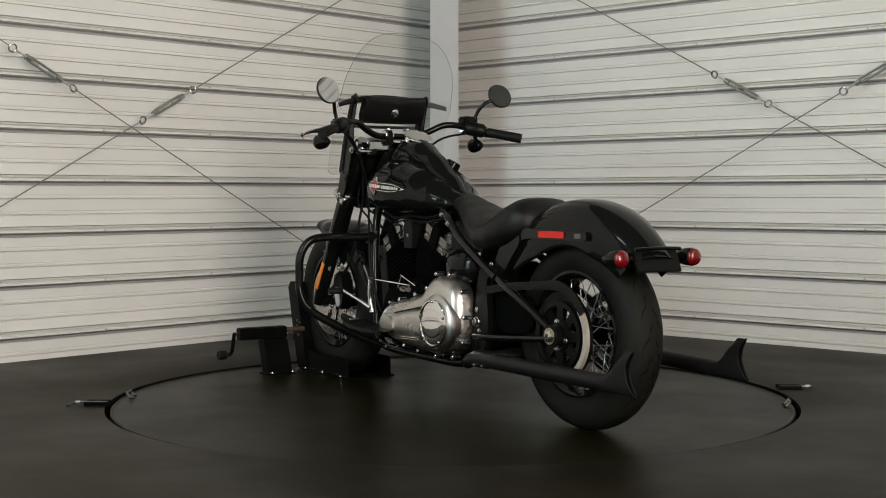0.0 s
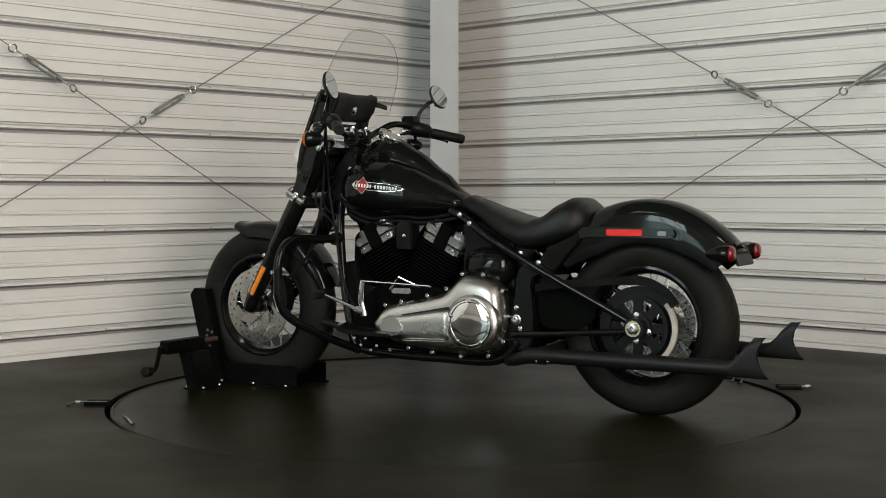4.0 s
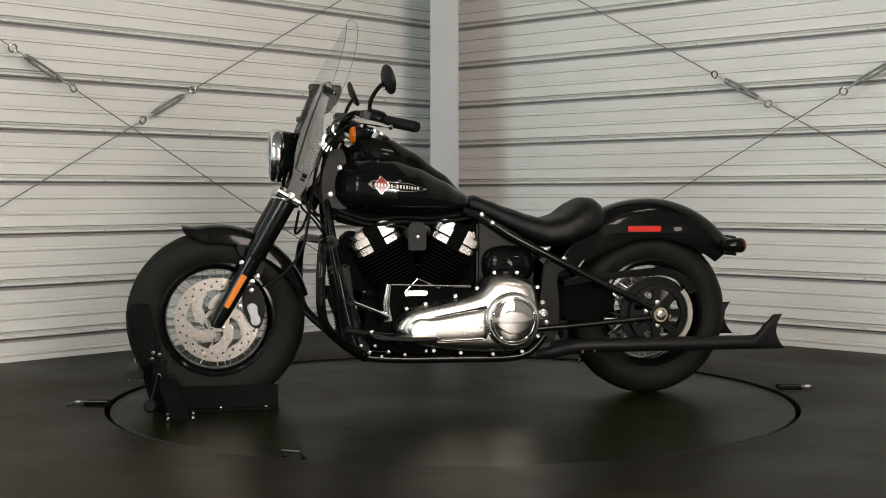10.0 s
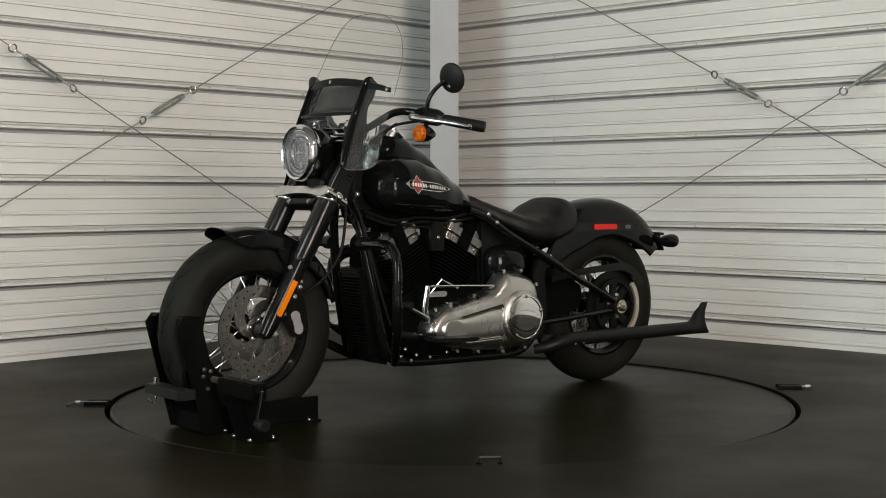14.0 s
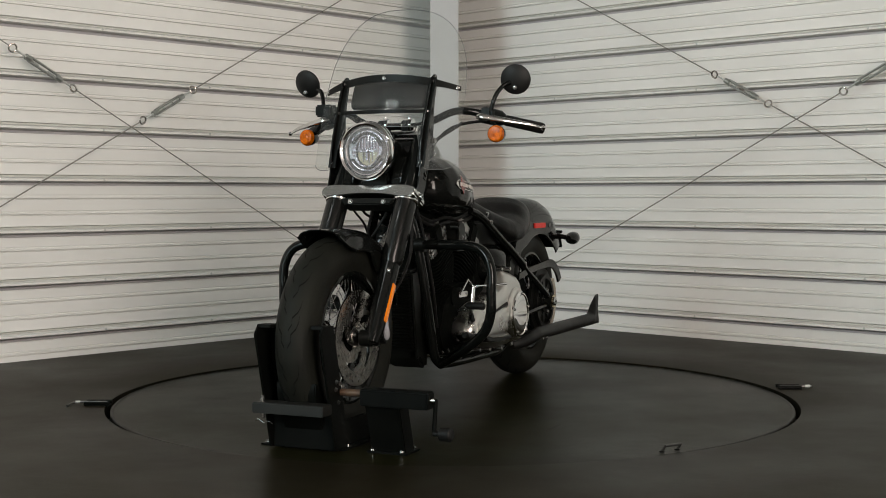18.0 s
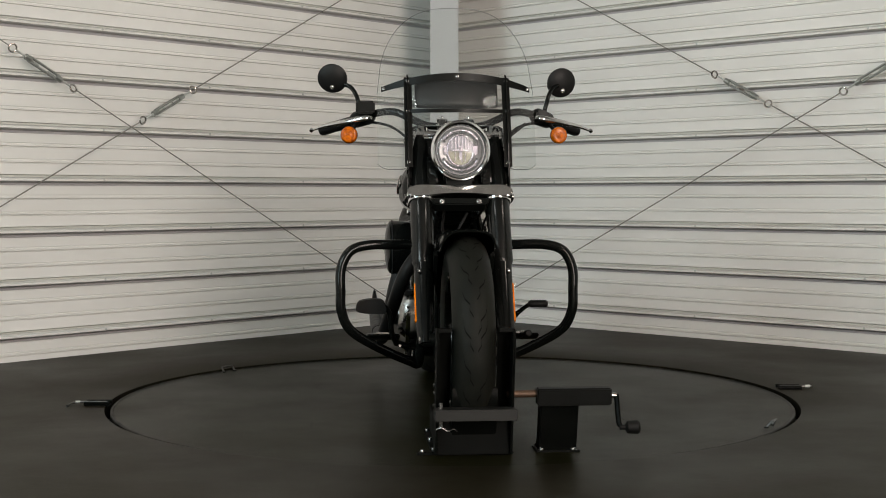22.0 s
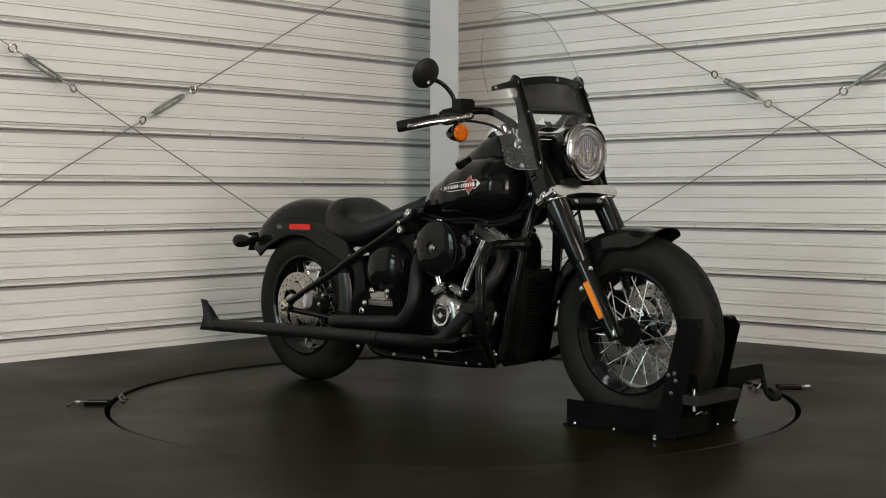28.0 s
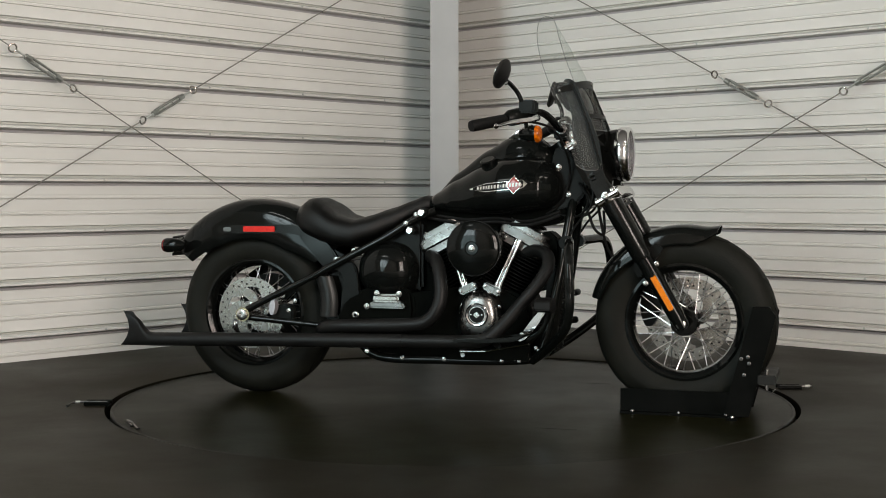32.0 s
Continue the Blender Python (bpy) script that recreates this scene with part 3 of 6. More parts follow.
def wheel(name, c, r, w, spokes=20):
    rim = part(name, lathe([(-w * 0.40, 0.207), (-w * 0.41, 0.198), (-w * 0.37, 0.190), (-w * 0.30, 0.196), (-w * 0.22, 0.181), (0, 0.176), (w * 0.22, 0.181),
                            (w * 0.30, 0.196), (w * 0.37, 0.190), (w * 0.41, 0.198), (w * 0.40, 0.207), (w * 0.30, 0.202), (0, 0.188), (-w * 0.30, 0.202)], 64, closed=True), GLOSS, bike, "gloss black spoked rim")
    rim.matrix_basis = Matrix.Translation(c)
    prof = tyre_mesh(r, w, 0.203)
    bm = lathe(prof, 96, closed=True)
    part("tyre", bm, RUBBER, rim, "black rubber tyre")
    # tread grooves: thin dark bars, one mesh for each side
    n = 20
    for sg in (-1, 1):
        sipe, rows = bmesh.new(), []
        for k in range(6):
            y = sg * (0.006 + k * w * 0.050 + 0.005 * math.sin(k * 2.3))
            aa = 0.058 * k
            yy = abs(y) / (w / 2)
            rr = 0.203 + (r - 0.203) * (max(0.0, 1 - yy * yy) ** 0.275)
            half = 0.0034 / r
            rows.append([((rr + dr) * math.cos(aa + h), y, (rr + dr) * math.sin(aa + h)) for h, dr in ((-half, 0.0007), (half, 0.0007), (half, -0.003), (-half, -0.003))])
        loft(rows, bm=sipe)
        groove = part("tread_groove", sipe, TREAD, rim)
        for i in range(1, n):
            twin(groove, pose(0, 0, 0, 0, 360 * i / n + (9 if sg > 0 else 0), 0), rim)
    part("hub", lathe([(-0.055, 0.0), (-0.055, 0.046), (-0.045, 0.050), (-0.035, 0.030), (0.035, 0.030), (0.045, 0.050), (0.055, 0.046), (0.055, 0.0)], 32), GLOSS, rim, "black wheel hub")
    first = None
    for i in range(spokes):
        for sg, sl in ((-1, -1), (1, 1)):
            a0 = radians(i * 360 / spokes + (9 if sg > 0 else 0))
            a1 = a0 + radians(38 * sl * (1 if i % 2 else -1))
            p = Vector((0.047 * math.cos(a0), 0.044 * sg, 0.047 * math.sin(a0)))
            q = Vector((0.183 * math.cos(a1), 0.010 * sg, 0.183 * math.sin(a1)))
            m = aim(p, q - p) @ Matrix.Diagonal((1, 1, (q - p).length, 1))
            if first is None:
                first = part("spoke", tube([(0, 0, 0), (0, 0, 1)], 0.0018, 6), SPOKE, rim, "bright steel spoke")
                first.matrix_basis = m
            else:
                twin(first, m, rim)
    return rim


front_wheel = wheel("front_wheel", FC, 0.319, 0.132)
rear_wheel = wheel("rear_wheel", RC, 0.314, 0.152)


def disc(parent, y, r_out, r_in, label="drilled steel brake disc"):
    """A brake disc with a wave of slots, carrier arms and drilled holes."""
    bm = lathe([(y - 0.0025, r_in), (y - 0.0025, r_out), (y + 0.0025, r_out), (y + 0.0025, r_in)], 64, closed=True)
    ob = part("brake_disc", bm, STEEL, parent, label)
    path = []
    for k in range(8):
        a = radians(66 * (k / 7) ** 1.3)
        rr = 0.040 + (r_in + 0.006 - 0.040) * k / 7
        path.append(Vector((rr * math.cos(a), 0, rr * math.sin(a))))
    rings = []
    for k, p in enumerate(path):
        d = (path[min(k + 1, 7)] - path[max(k - 1, 0)]).normalized()
        n = Vector((-d.z, 0, d.x)) * (0.0200 - 0.004 * k / 7)
        rings.append([p - n + Vector((0, y - 0.002, 0)), p + n + Vector((0, y - 0.002, 0)), p + n + Vector((0, y + 0.002, 0)), p - n + Vector((0, y + 0.002, 0))])
    arm = part("disc_arm", loft(rings), STEEL, parent, smooth=False)
    for i in range(1, 5):
        twin(arm, pose(0, 0, 0, 0, 72 * i, 0), parent)
    pad = part("disc_rivet", lathe([(y - 0.0045, 0.0), (y - 0.0045, 0.008), (y + 0.0045, 0.008), (y + 0.0045, 0.0)], 12, at=(0.060, 0, 0.0)), BOLT, parent)
    for i in range(1, 5):
        twin(pad, pose(0, 0, 0, 0, 72 * i, 0), parent)
    part("disc_carrier", lathe([(y - 0.004, 0.0), (y - 0.004, 0.044), (y + 0.004, 0.044), (y + 0.004, 0.0)], 32), STEEL, parent, "steel disc carrier", smooth=False)
    holes = bmesh.new()
    for i in range(40):
        a = 2 * math.pi * i / 40
        rr = r_in + (r_out - r_in) * (0.3 if i % 2 else 0.68)
        join(holes, lathe([(-0.0031, 0.0), (-0.0031, 0.0036), (0.0031, 0.0036), (0.0031, 0.0)], 8), Matrix.Translation((rr * math.cos(a), y, rr * math.sin(a))))
    part("disc_hole", holes, GAP, parent, "dark drilled holes")
    for i in range(5):
        a = radians(72 * i + 20)
        bolt((0.034 * math.cos(a), y + (0.004 if y > 0 else -0.004), 0.034 * math.sin(a)), (0, 1 if y > 0 else -1, 0), 0.007, parent)
    return ob


disc(front_wheel, 0.072, 0.150, 0.108)
disc(rear_wheel, -0.085, 0.136, 0.100)


def bar(a, b, r0, r1=None, n=20):
    return tube([a, b], [r0, r1 if r1 is not None else r0], n, smooth=False)


# front fork
def along_fork(h, y, off=0.0):
    """A place on the fork's line at height h, off metres ahead of it."""
    k = (h - 0.314) / 0.4445
    return Vector((0.868 - 0.2565 * k + off * 0.866, y, h + off * 0.5))


for sg in (1, -1):
    y = 0.125 * sg
    part("fork_slider", tube([along_fork(0.300, y), along_fork(0.34, y), along_fork(0.40, y), along_fork(0.545, y)], [0.022, 0.028, 0.029, 0.031], 24, smooth=False), GLOSS, bike, "gloss black fork slider")
    part("fork_cover", tube([along_fork(0.535, y), along_fork(0.545, y), along_fork(0.735, y)], [0.031, 0.036, 0.037], 28, smooth=False), SEMI, bike, "gloss black fork cover")
    part("fork_clamp_band", tube([along_fork(0.732, y), along_fork(0.736, y), along_fork(0.766, y), along_fork(0.770, y)], [0.040, 0.043, 0.043, 0.040], 28, smooth=False), CHROME, bike, "polished clamp ring")
    part("fork_tube", bar(along_fork(0.76, y), along_fork(0.955, y), 0.030), GLOSS, bike)
    part("fork_cap", tube([along_fork(0.950, y), along_fork(0.972, y), along_fork(0.978, y)], [0.033, 0.033, 0.024], 20, smooth=False), CHROME, bike, "chrome fork cap")
    part("axle_clamp", lathe([(-0.030, 0.0), (-0.030, 0.026), (0.006, 0.026), (0.010, 0.022), (0.010, 0.0)], 24, at=(0.868, 0.116, 0.314)) if sg > 0 else lathe([(-0.016, 0.0), (-0.016, 0.017), (-0.012, 0.021), (0.022, 0.023), (0.022, 0.0)], 24, at=(0.868, -0.120, 0.314)), SATIN, bike)
    part("axle_nut", lathe([(0.0, 0.0), (0.0, 0.017), (0.008, 0.017), (0.010, 0.013), (0.010, 0.007), (0.003, 0.006), (0.003, 0.0)], 18) if sg > 0 else
         lathe([(0.0, 0.0), (0.0, 0.017), (-0.008, 0.017), (-0.010, 0.013), (-0.010, 0.007), (-0.003, 0.006), (-0.003, 0.0)], 18), DARKMETAL if sg > 0 else BOLT, bike, "dark axle nut" if sg > 0 else "bright hollow axle nut").matrix_basis = Matrix.Translation((0.868, 0.1262 if sg > 0 else -0.136, 0.314))
    # amber reflector on the slider's outer face
    m = Matrix.Translation(along_fork(0.421, y + 0.027 * sg)) @ pose(0, 0, 0, 0, -30, 0)
    b = slab(smooth_outline([(-0.0095, -0.066), (0.0095, -0.066), (0.0105, 0.066), (-0.0105, 0.066)], 1), -0.005, 0.005, 0.0025)
    b.transform(m)
    part("amber_reflector", b, AMBER, bike, "long amber reflector strip")
    for h, off in ((0.505, 0.030), (0.470, -0.035)):
        bolt(along_fork(h, y + 0.012 * sg, off), (0, sg, 0), 0.0085, bike)
# lower yoke, polished, with a shallow dip in its front face
yoke = slab(smooth_outline([(-0.165, -0.018), (-0.125, -0.020), (-0.06, -0.012), (0, -0.010), (0.06, -0.012), (0.125, -0.020), (0.165, -0.018), (0.168, 0.012), (0.125, 0.020), (0.05, 0.018), (0, 0.018), (-0.05, 0.018), (-0.125, 0.020), (-0.168, 0.012)], 3), 0.0, 0.09, 0.013, 4, plane="yz")
yoke.transform(Matrix.Translation(along_fork(0.752, 0, -0.045)) @ pose(0, 0, 0, 0, -30, 0))
part("lower_yoke", yoke, LEVER, bike, "polished aluminium lower fork yoke")
und = slab([(-0.085, -0.036), (0.085, -0.036), (0.10, -0.012), (-0.10, -0.012)], 0.0, 0.05, 0.004, plane="yz")
und.transform(Matrix.Translation(along_fork(0.745, 0, -0.02)) @ pose(0, 0, 0, 0, -30, 0))
part("yoke_plate", und, SATIN, bike)
for y in (-0.06, 0.06):
    bolt(along_fork(0.722, y, 0.03), (0.87, 0, 0.5), 0.008, bike)
top = slab(smooth_outline([(-0.158, -0.016), (0.158, -0.016), (0.158, 0.016), (-0.158, 0.016)], 1), -0.045, 0.036, 0.010, 3, plane="yz")
top.transform(Matrix.Translation(along_fork(0.945, 0, 0)) @ pose(0, 0, 0, 0, -30, 0))
part("upper_yoke", top, CHROME, bike, "chrome upper fork yoke")
part("steering_head", bar((0.545, 0, 0.72), (0.42, 0, 0.95), 0.042), GLOSS, bike)
# fork shrouds between the yokes
for sg in (1, -1):
    part("fork_shroud", slab(smooth_outline([(0.60, 0.775), (0.545, 0.775), (0.485, 0.88), (0.520, 0.905), (0.60, 0.86), (0.625, 0.80)], 3), 0.070 * sg, 0.105 * sg, 0.008), GLOSS, bike)

part("neck_cover", slab(smooth_outline([(0.395, 0.70), (0.50, 0.74), (0.52, 0.80), (0.47, 0.90), (0.415, 0.93), (0.40, 0.86)], 3), -0.062, 0.062, 0.012), SATIN, bike, "black steering neck cover")
for sg in (1, -1):
    bolt((0.425, 0.064 * sg, 0.856), (0, sg, 0), 0.010, bike)
    bolt((0.46, 0.064 * sg, 0.76), (0, sg, 0), 0.009, bike)
    part("neck_wire", tube([(0.50, 0.07 * sg, 0.80), (0.535, 0.085 * sg, 0.745), (0.52, 0.08 * sg, 0.70), (0.48, 0.06 * sg, 0.68), (0.42, 0.05 * sg, 0.69)], 0.0045, 8), GRIP, bike)
    part("neck_wire", tube([(0.49, 0.05 * sg, 0.84), (0.55, 0.10 * sg, 0.79), (0.55, 0.11 * sg, 0.72), (0.50, 0.09 * sg, 0.66), (0.46, 0.09 * sg, 0.60)], 0.004, 8), GRIP, bike)

# headlight
hl = Vector((0.664, 0, 0.902))
bucket = part("headlight", lathe([(-0.150, 0.0), (-0.148, 0.03), (-0.12, 0.066), (-0.07, 0.086), (-0.035, 0.091), (-0.030, 0.0)], 40, axis="x"), GLOSS, bike, "round headlight with chrome rim")
bucket.matrix_basis = Matrix.Translation(hl)
part("chrome_rim", lathe([(-0.040, 0.088), (-0.030, 0.096), (-0.012, 0.0985), (0.004, 0.095), (0.010, 0.089), (0.006, 0.083), (-0.005, 0.083), (-0.030, 0.086)], 56, axis="x", closed=True), CHROME, bucket, "chrome headlight rim")
part("rim_gap", lathe([(-0.014, 0.0865), (-0.010, 0.0865), (-0.010, 0.077), (-0.014, 0.077)], 56, axis="x", closed=True), GAP, bucket)
part("reflector_ring", lathe([(-0.012, 0.0785), (-0.004, 0.0765), (-0.008, 0.071), (-0.014, 0.068), (-0.018, 0.046), (-0.022, 0.046), (-0.022, 0.0785)], 56, axis="x", closed=True), DARKMETAL, bucket, "smoky satin reflector ring")
part("inner_ring", lathe([(-0.010, 0.0800), (-0.003, 0.0785), (-0.003, 0.0755), (-0.010, 0.0745)], 56, axis="x", closed=True), CHROME, bucket, "thin chrome inner ring")
for sg in (1, -1):
    part("side_bracket", block(-0.014, -0.006, 0.049 * sg - 0.006, 0.049 * sg + 0.006, -0.014, 0.014, 0.002), GUIDE, bucket)
part("centre_cross", block(-0.010, -0.004, -0.004, 0.004, -0.030, 0.014, 0.0015), GUIDE, bucket)
part("centre_cross", block(-0.009, -0.0045, -0.026, 0.026, -0.0028, 0.0028, 0.001), GUIDE, bucket)


def arc_bar(a0, a1, r, w, x, ry=1.0, n=19):
    """A bar bent round the lamp's axis."""
    rings = []
    for i in range(n):
        a = radians(a0 + (a1 - a0) * i / (n - 1))
        rings.append([(x + w * 0.8 * math.sin(2 * math.pi * j / 10), (r + w * math.cos(2 * math.pi * j / 10)) * math.cos(a) * ry, (r + w * math.cos(2 * math.pi * j / 10)) * math.sin(a)) for j in range(10)])
    return loft(rings)


for a0, a1 in ((32, 148), (212, 328)):
    part("light_guide", arc_bar(a0, a1, 0.0645, 0.0055, -0.010), GUIDE, bucket, "bright curved light guide")
    part("guide_shadow_gap", arc_bar(a0 + 4, a1 - 4, 0.0565, 0.0022, -0.013), GAP, bucket)
    for a in (a0 - 3, a1 + 3):
        part("guide_pocket", turned([(0, 0), (0, 0.0055), (0.007, 0.005), (0.007, 0)], aim((-0.014, 0.060 * math.cos(radians(a)), 0.060 * math.sin(radians(a))), (1, 0, 0)), 10), GAP, bucket)
part("oval_ring", arc_bar(0, 360, 0.0500, 0.0030, -0.008, 0.84, 37), GUIDE, bucket, "chrome oval ring")
for z0, z1, mat, nm in ((0.001, 0.047, PALE, "upper_bowl"), (-0.047, -0.001, YELLOW, "lower_bowl")):
    half = []
    for i in range(17):
        a = math.pi * i / 16
        half.append((0.0395 * math.cos(a), math.copysign(0.001 + 0.046 * math.sin(a), z1 + z0)))
    part(nm, slab(half, -0.020, -0.017, plane="yz"), mat, bucket)
for k in range(6):
    y = -0.0275 + k * 0.011
    h = 0.046 * math.sqrt(1 - (y / 0.0395) ** 2)
    part("reflector_vane", block(-0.018, -0.009, y - 0.0016, y + 0.0016, 0.004, h, 0.0006), GUIDE, bucket)
    if k in (1, 3, 4):
        part("reflector_vane", block(-0.018, -0.012, y - 0.001, y + 0.001, -h * 0.85, -0.004, 0.0004), GUIDE, bucket)
part("divider", block(-0.016, -0.006, -0.041, 0.041, -0.0032, 0.0026, 0.001), DARKMETAL, bucket)
part("lamp_boss", turned([(0, 0), (0, 0.0085), (0.005, 0.0075), (0.007, 0.003), (0.007, 0)], aim((-0.008, 0, 0), (1, 0, 0)), 14), GUIDE, bucket, "small chrome boss")
lens = part("lens", lathe([(0.003, 0.084), (0.008, 0.075), (0.016, 0.05), (0.020, 0.0), (0.017, 0.0), (0.013, 0.05), (0.005, 0.075), (0.000, 0.084)], 48, axis="x", closed=True), LAMP_GLASS, bucket, "clear domed headlight lens")
lens.visible_shadow = False
nac = slab(smooth_outline([(-0.150, -0.080), (0.150, -0.080), (0.158, 0.0), (0.150, 0.066), (0.09, 0.084), (-0.09, 0.084), (-0.150, 0.066), (-0.158, 0.0)], 2), -0.030, 0.004, 0.008, plane="yz")
nac.transform(Matrix.Translation((0.560, 0, 0.862)) @ pose(0, 0, 0, 0, -26, 0))
part("headlight_nacelle", nac, SEMI, bike, "black nacelle behind the headlight")
part("headlight_mount", block(0.53, 0.60, -0.05, 0.05, 0.775, 0.83, 0.008), SATIN, bike)

# front fender: a shell round the tyre
def fender(name, c, a0, a1, section, steps=40, mat=GLOSS, label="", inner=0.004):
    """A shell swept round a wheel; section(f) gives (radius, y) from one edge to the other."""
    rings = []
    for i in range(steps + 1):
        f = i / steps
        a = radians(a0 + (a1 - a0) * f)
        sec = section(f)
        out = [(r, y) for r, y in sec]
        ins = [(r - inner, y * 0.965) for r, y in reversed(sec)]
        rings.append([(c.x + r * math.cos(a), c.y + y, c.z + r * math.sin(a)) for r, y in out + ins])
    return part(name, loft(rings), mat, bike, label, angle=50)


def ff_section(f):
    lip = 0.020 * max(0, 1 - f / 0.10) ** 2
    w = 0.086 - 0.018 * max(0, (f - 0.75) / 0.25) - 0.010 * max(0, 1 - f / 0.15)
    drop = 0.060 * min(1, 0.35 + f / 0.22) * (1 - 0.55 * max(0, (f - 0.6) / 0.4))
    top = 0.340 + lip
    pts = [(top - drop - 0.006, w + 0.001), (top - drop, w), (top - 0.030, w * 0.985), (top - 0.016, w * 0.90), (top - 0.006, w * 0.70), (top, w * 0.35)]
    return pts + [(top + 0.001, 0.0)] + [(r, -y) for r, y in reversed(pts)]


fender("front_fender", FC, 70, 166, ff_section, label="gloss black front fender")
for sg in (1, -1):
    part("fender_bracket", slab(smooth_outline([(0.745, 0.50), (0.715, 0.47), (0.70, 0.53), (0.76, 0.58), (0.80, 0.57)], 3), 0.083 * sg, 0.095 * sg, 0.002), SATIN, bike)
# brake caliper, left front
cal = part("brake_caliper", slab(smooth_outline([(0.700, 0.34), (0.706, 0.40), (0.735, 0.440), (0.772, 0.415), (0.775, 0.350), (0.752, 0.300), (0.722, 0.282)], 4), 0.055, 0.105, 0.006), SATIN, bike, "black front brake caliper")
part("caliper_badge", slab(smooth_outline([(0.762, 0.366), (0.745, 0.374), (0.728, 0.362), (0.728, 0.340), (0.716, 0.318), (0.720, 0.300), (0.735, 0.294), (0.750, 0.304), (0.752, 0.330), (0.762, 0.348)], 3), 0.105, 0.111, 0.002), PALE, cal, "pale oval caliper cover")
for p in ((0.727, 0.469), (0.749, 0.420), (0.791, 0.363)):
    bolt((p[0], 0.108, p[1]), (0, 1, 0), 0.008, bike)
part("brake_hose", tube([(0.70, 0.10, 0.43), (0.63, 0.11, 0.48), (0.57, 0.115, 0.56), (0.545, 0.11, 0.66), (0.53, 0.10, 0.76), (0.50, 0.13, 0.90), (0.42, 0.24, 1.00)], 0.0055, 8), GRIP, bike, "black rubber brake hose")
part("brake_hose", tube([(0.52, -0.04, 0.72), (0.55, -0.05, 0.64), (0.58, -0.02, 0.62), (0.57, 0.03, 0.70)], 0.005, 8), GRIP, bike)
part("throttle_cable", tube([(0.36, -0.30, 1.01), (0.44, -0.20, 0.98), (0.47, -0.09, 0.86), (0.44, -0.07, 0.74), (0.38, -0.06, 0.69)], 0.0045, 8), GRIP, bike)
part("clutch_cable", tube([(0.37, 0.31, 1.01), (0.45, 0.19, 0.97), (0.50, 0.10, 0.80), (0.46, 0.115, 0.62), (0.42, 0.13, 0.45), (0.36, 0.12, 0.30)], 0.0048, 8), GRIP, bike)

# fuel tank
def ring_of(x, zb, zt, w, n=36, ex=2.5, wide=0.42):
    """A section of the tank: flat-bottomed and rounded, widest low down."""
    out = []
    zc = zb + (zt - zb) * wide
    for j in range(n):
        a = 2 * math.pi * j / n
        c, s = math.cos(a), math.sin(a)
        y = w * abs(c) ** (2 / ex) * (1 if c >= 0 else -1)
        hh = (zt - zc) if s >= 0 else (zc - zb)
        e = 1.9 if s >= 0 else 3.2
        out.append((x, y, zc + hh * abs(s) ** (2 / e) * (1 if s >= 0 else -1)))
    return out


def lerp(table, x):
    for (x0, *a), (x1, *b) in zip(table, table[1:]):
        if x0 <= x <= x1:
            f = (x - x0) / (x1 - x0)
            f = f * f * (3 - 2 * f) * 0.35 + f * 0.65
            return [p + (q - p) * f for p, q in zip(a, b)]
    return list(table[0][1:] if x < table[0][0] else table[-1][1:])


TANK = [(-0.070, 0.712, 0.742, 0.050), (-0.04, 0.700, 0.768, 0.082), (0.04, 0.688, 0.818, 0.128), (0.14, 0.682, 0.868, 0.165), (0.23, 0.682, 0.898, 0.184), (0.31, 0.690, 0.905, 0.188), (0.37, 0.700, 0.895, 0.176),
        (0.41, 0.716, 0.875, 0.150), (0.432, 0.738, 0.850, 0.118), (0.442, 0.765, 0.825, 0.07)]
rings = []
for i in range(49):
    x = -0.070 + 0.512 * i / 48
    zb, zt, w = lerp(TANK, x)
    rings.append(ring_of(x, zb, zt, w))
tank = part("fuel_tank", loft(rings), GLOSS, bike, "gloss black teardrop fuel tank", angle=60)


def tank_side(x, z, sg, out=0.002):
    """The tank's surface at x and z on one side."""
    zb, zt, w = lerp(TANK, x)
    zc = zb + (zt - zb) * 0.42
    hh, e = ((zt - zc), 1.9) if z >= zc else ((zc - zb), 3.2)
    s = min(0.999, (abs(z - zc) / hh) ** (e / 2))
    c = math.sqrt(1 - s * s)
    return Vector((x, sg * (w * c ** (2 / 2.5) + out), z))


def on_tank(poly2, sg, out, name, mat, parent, label=""):
    """A thin plate laid on the tank's side, from a row of (x, z low, z high)."""
    bm = bmesh.new()
    rows = []
    for x, z0, z1 in poly2:
        rows.append([tank_side(x, z0 + (z1 - z0) * k / 4, sg, out) for k in range(5)])
    inner = [[tank_side(x, z0 + (z1 - z0) * k / 4, sg, -0.003) for k in range(5)] for x, z0, z1 in poly2]
    rings = [r + list(reversed(q)) for r, q in zip(rows, inner)]
    return part(name, loft(rings, bm=bm), mat, parent, label, smooth=False)


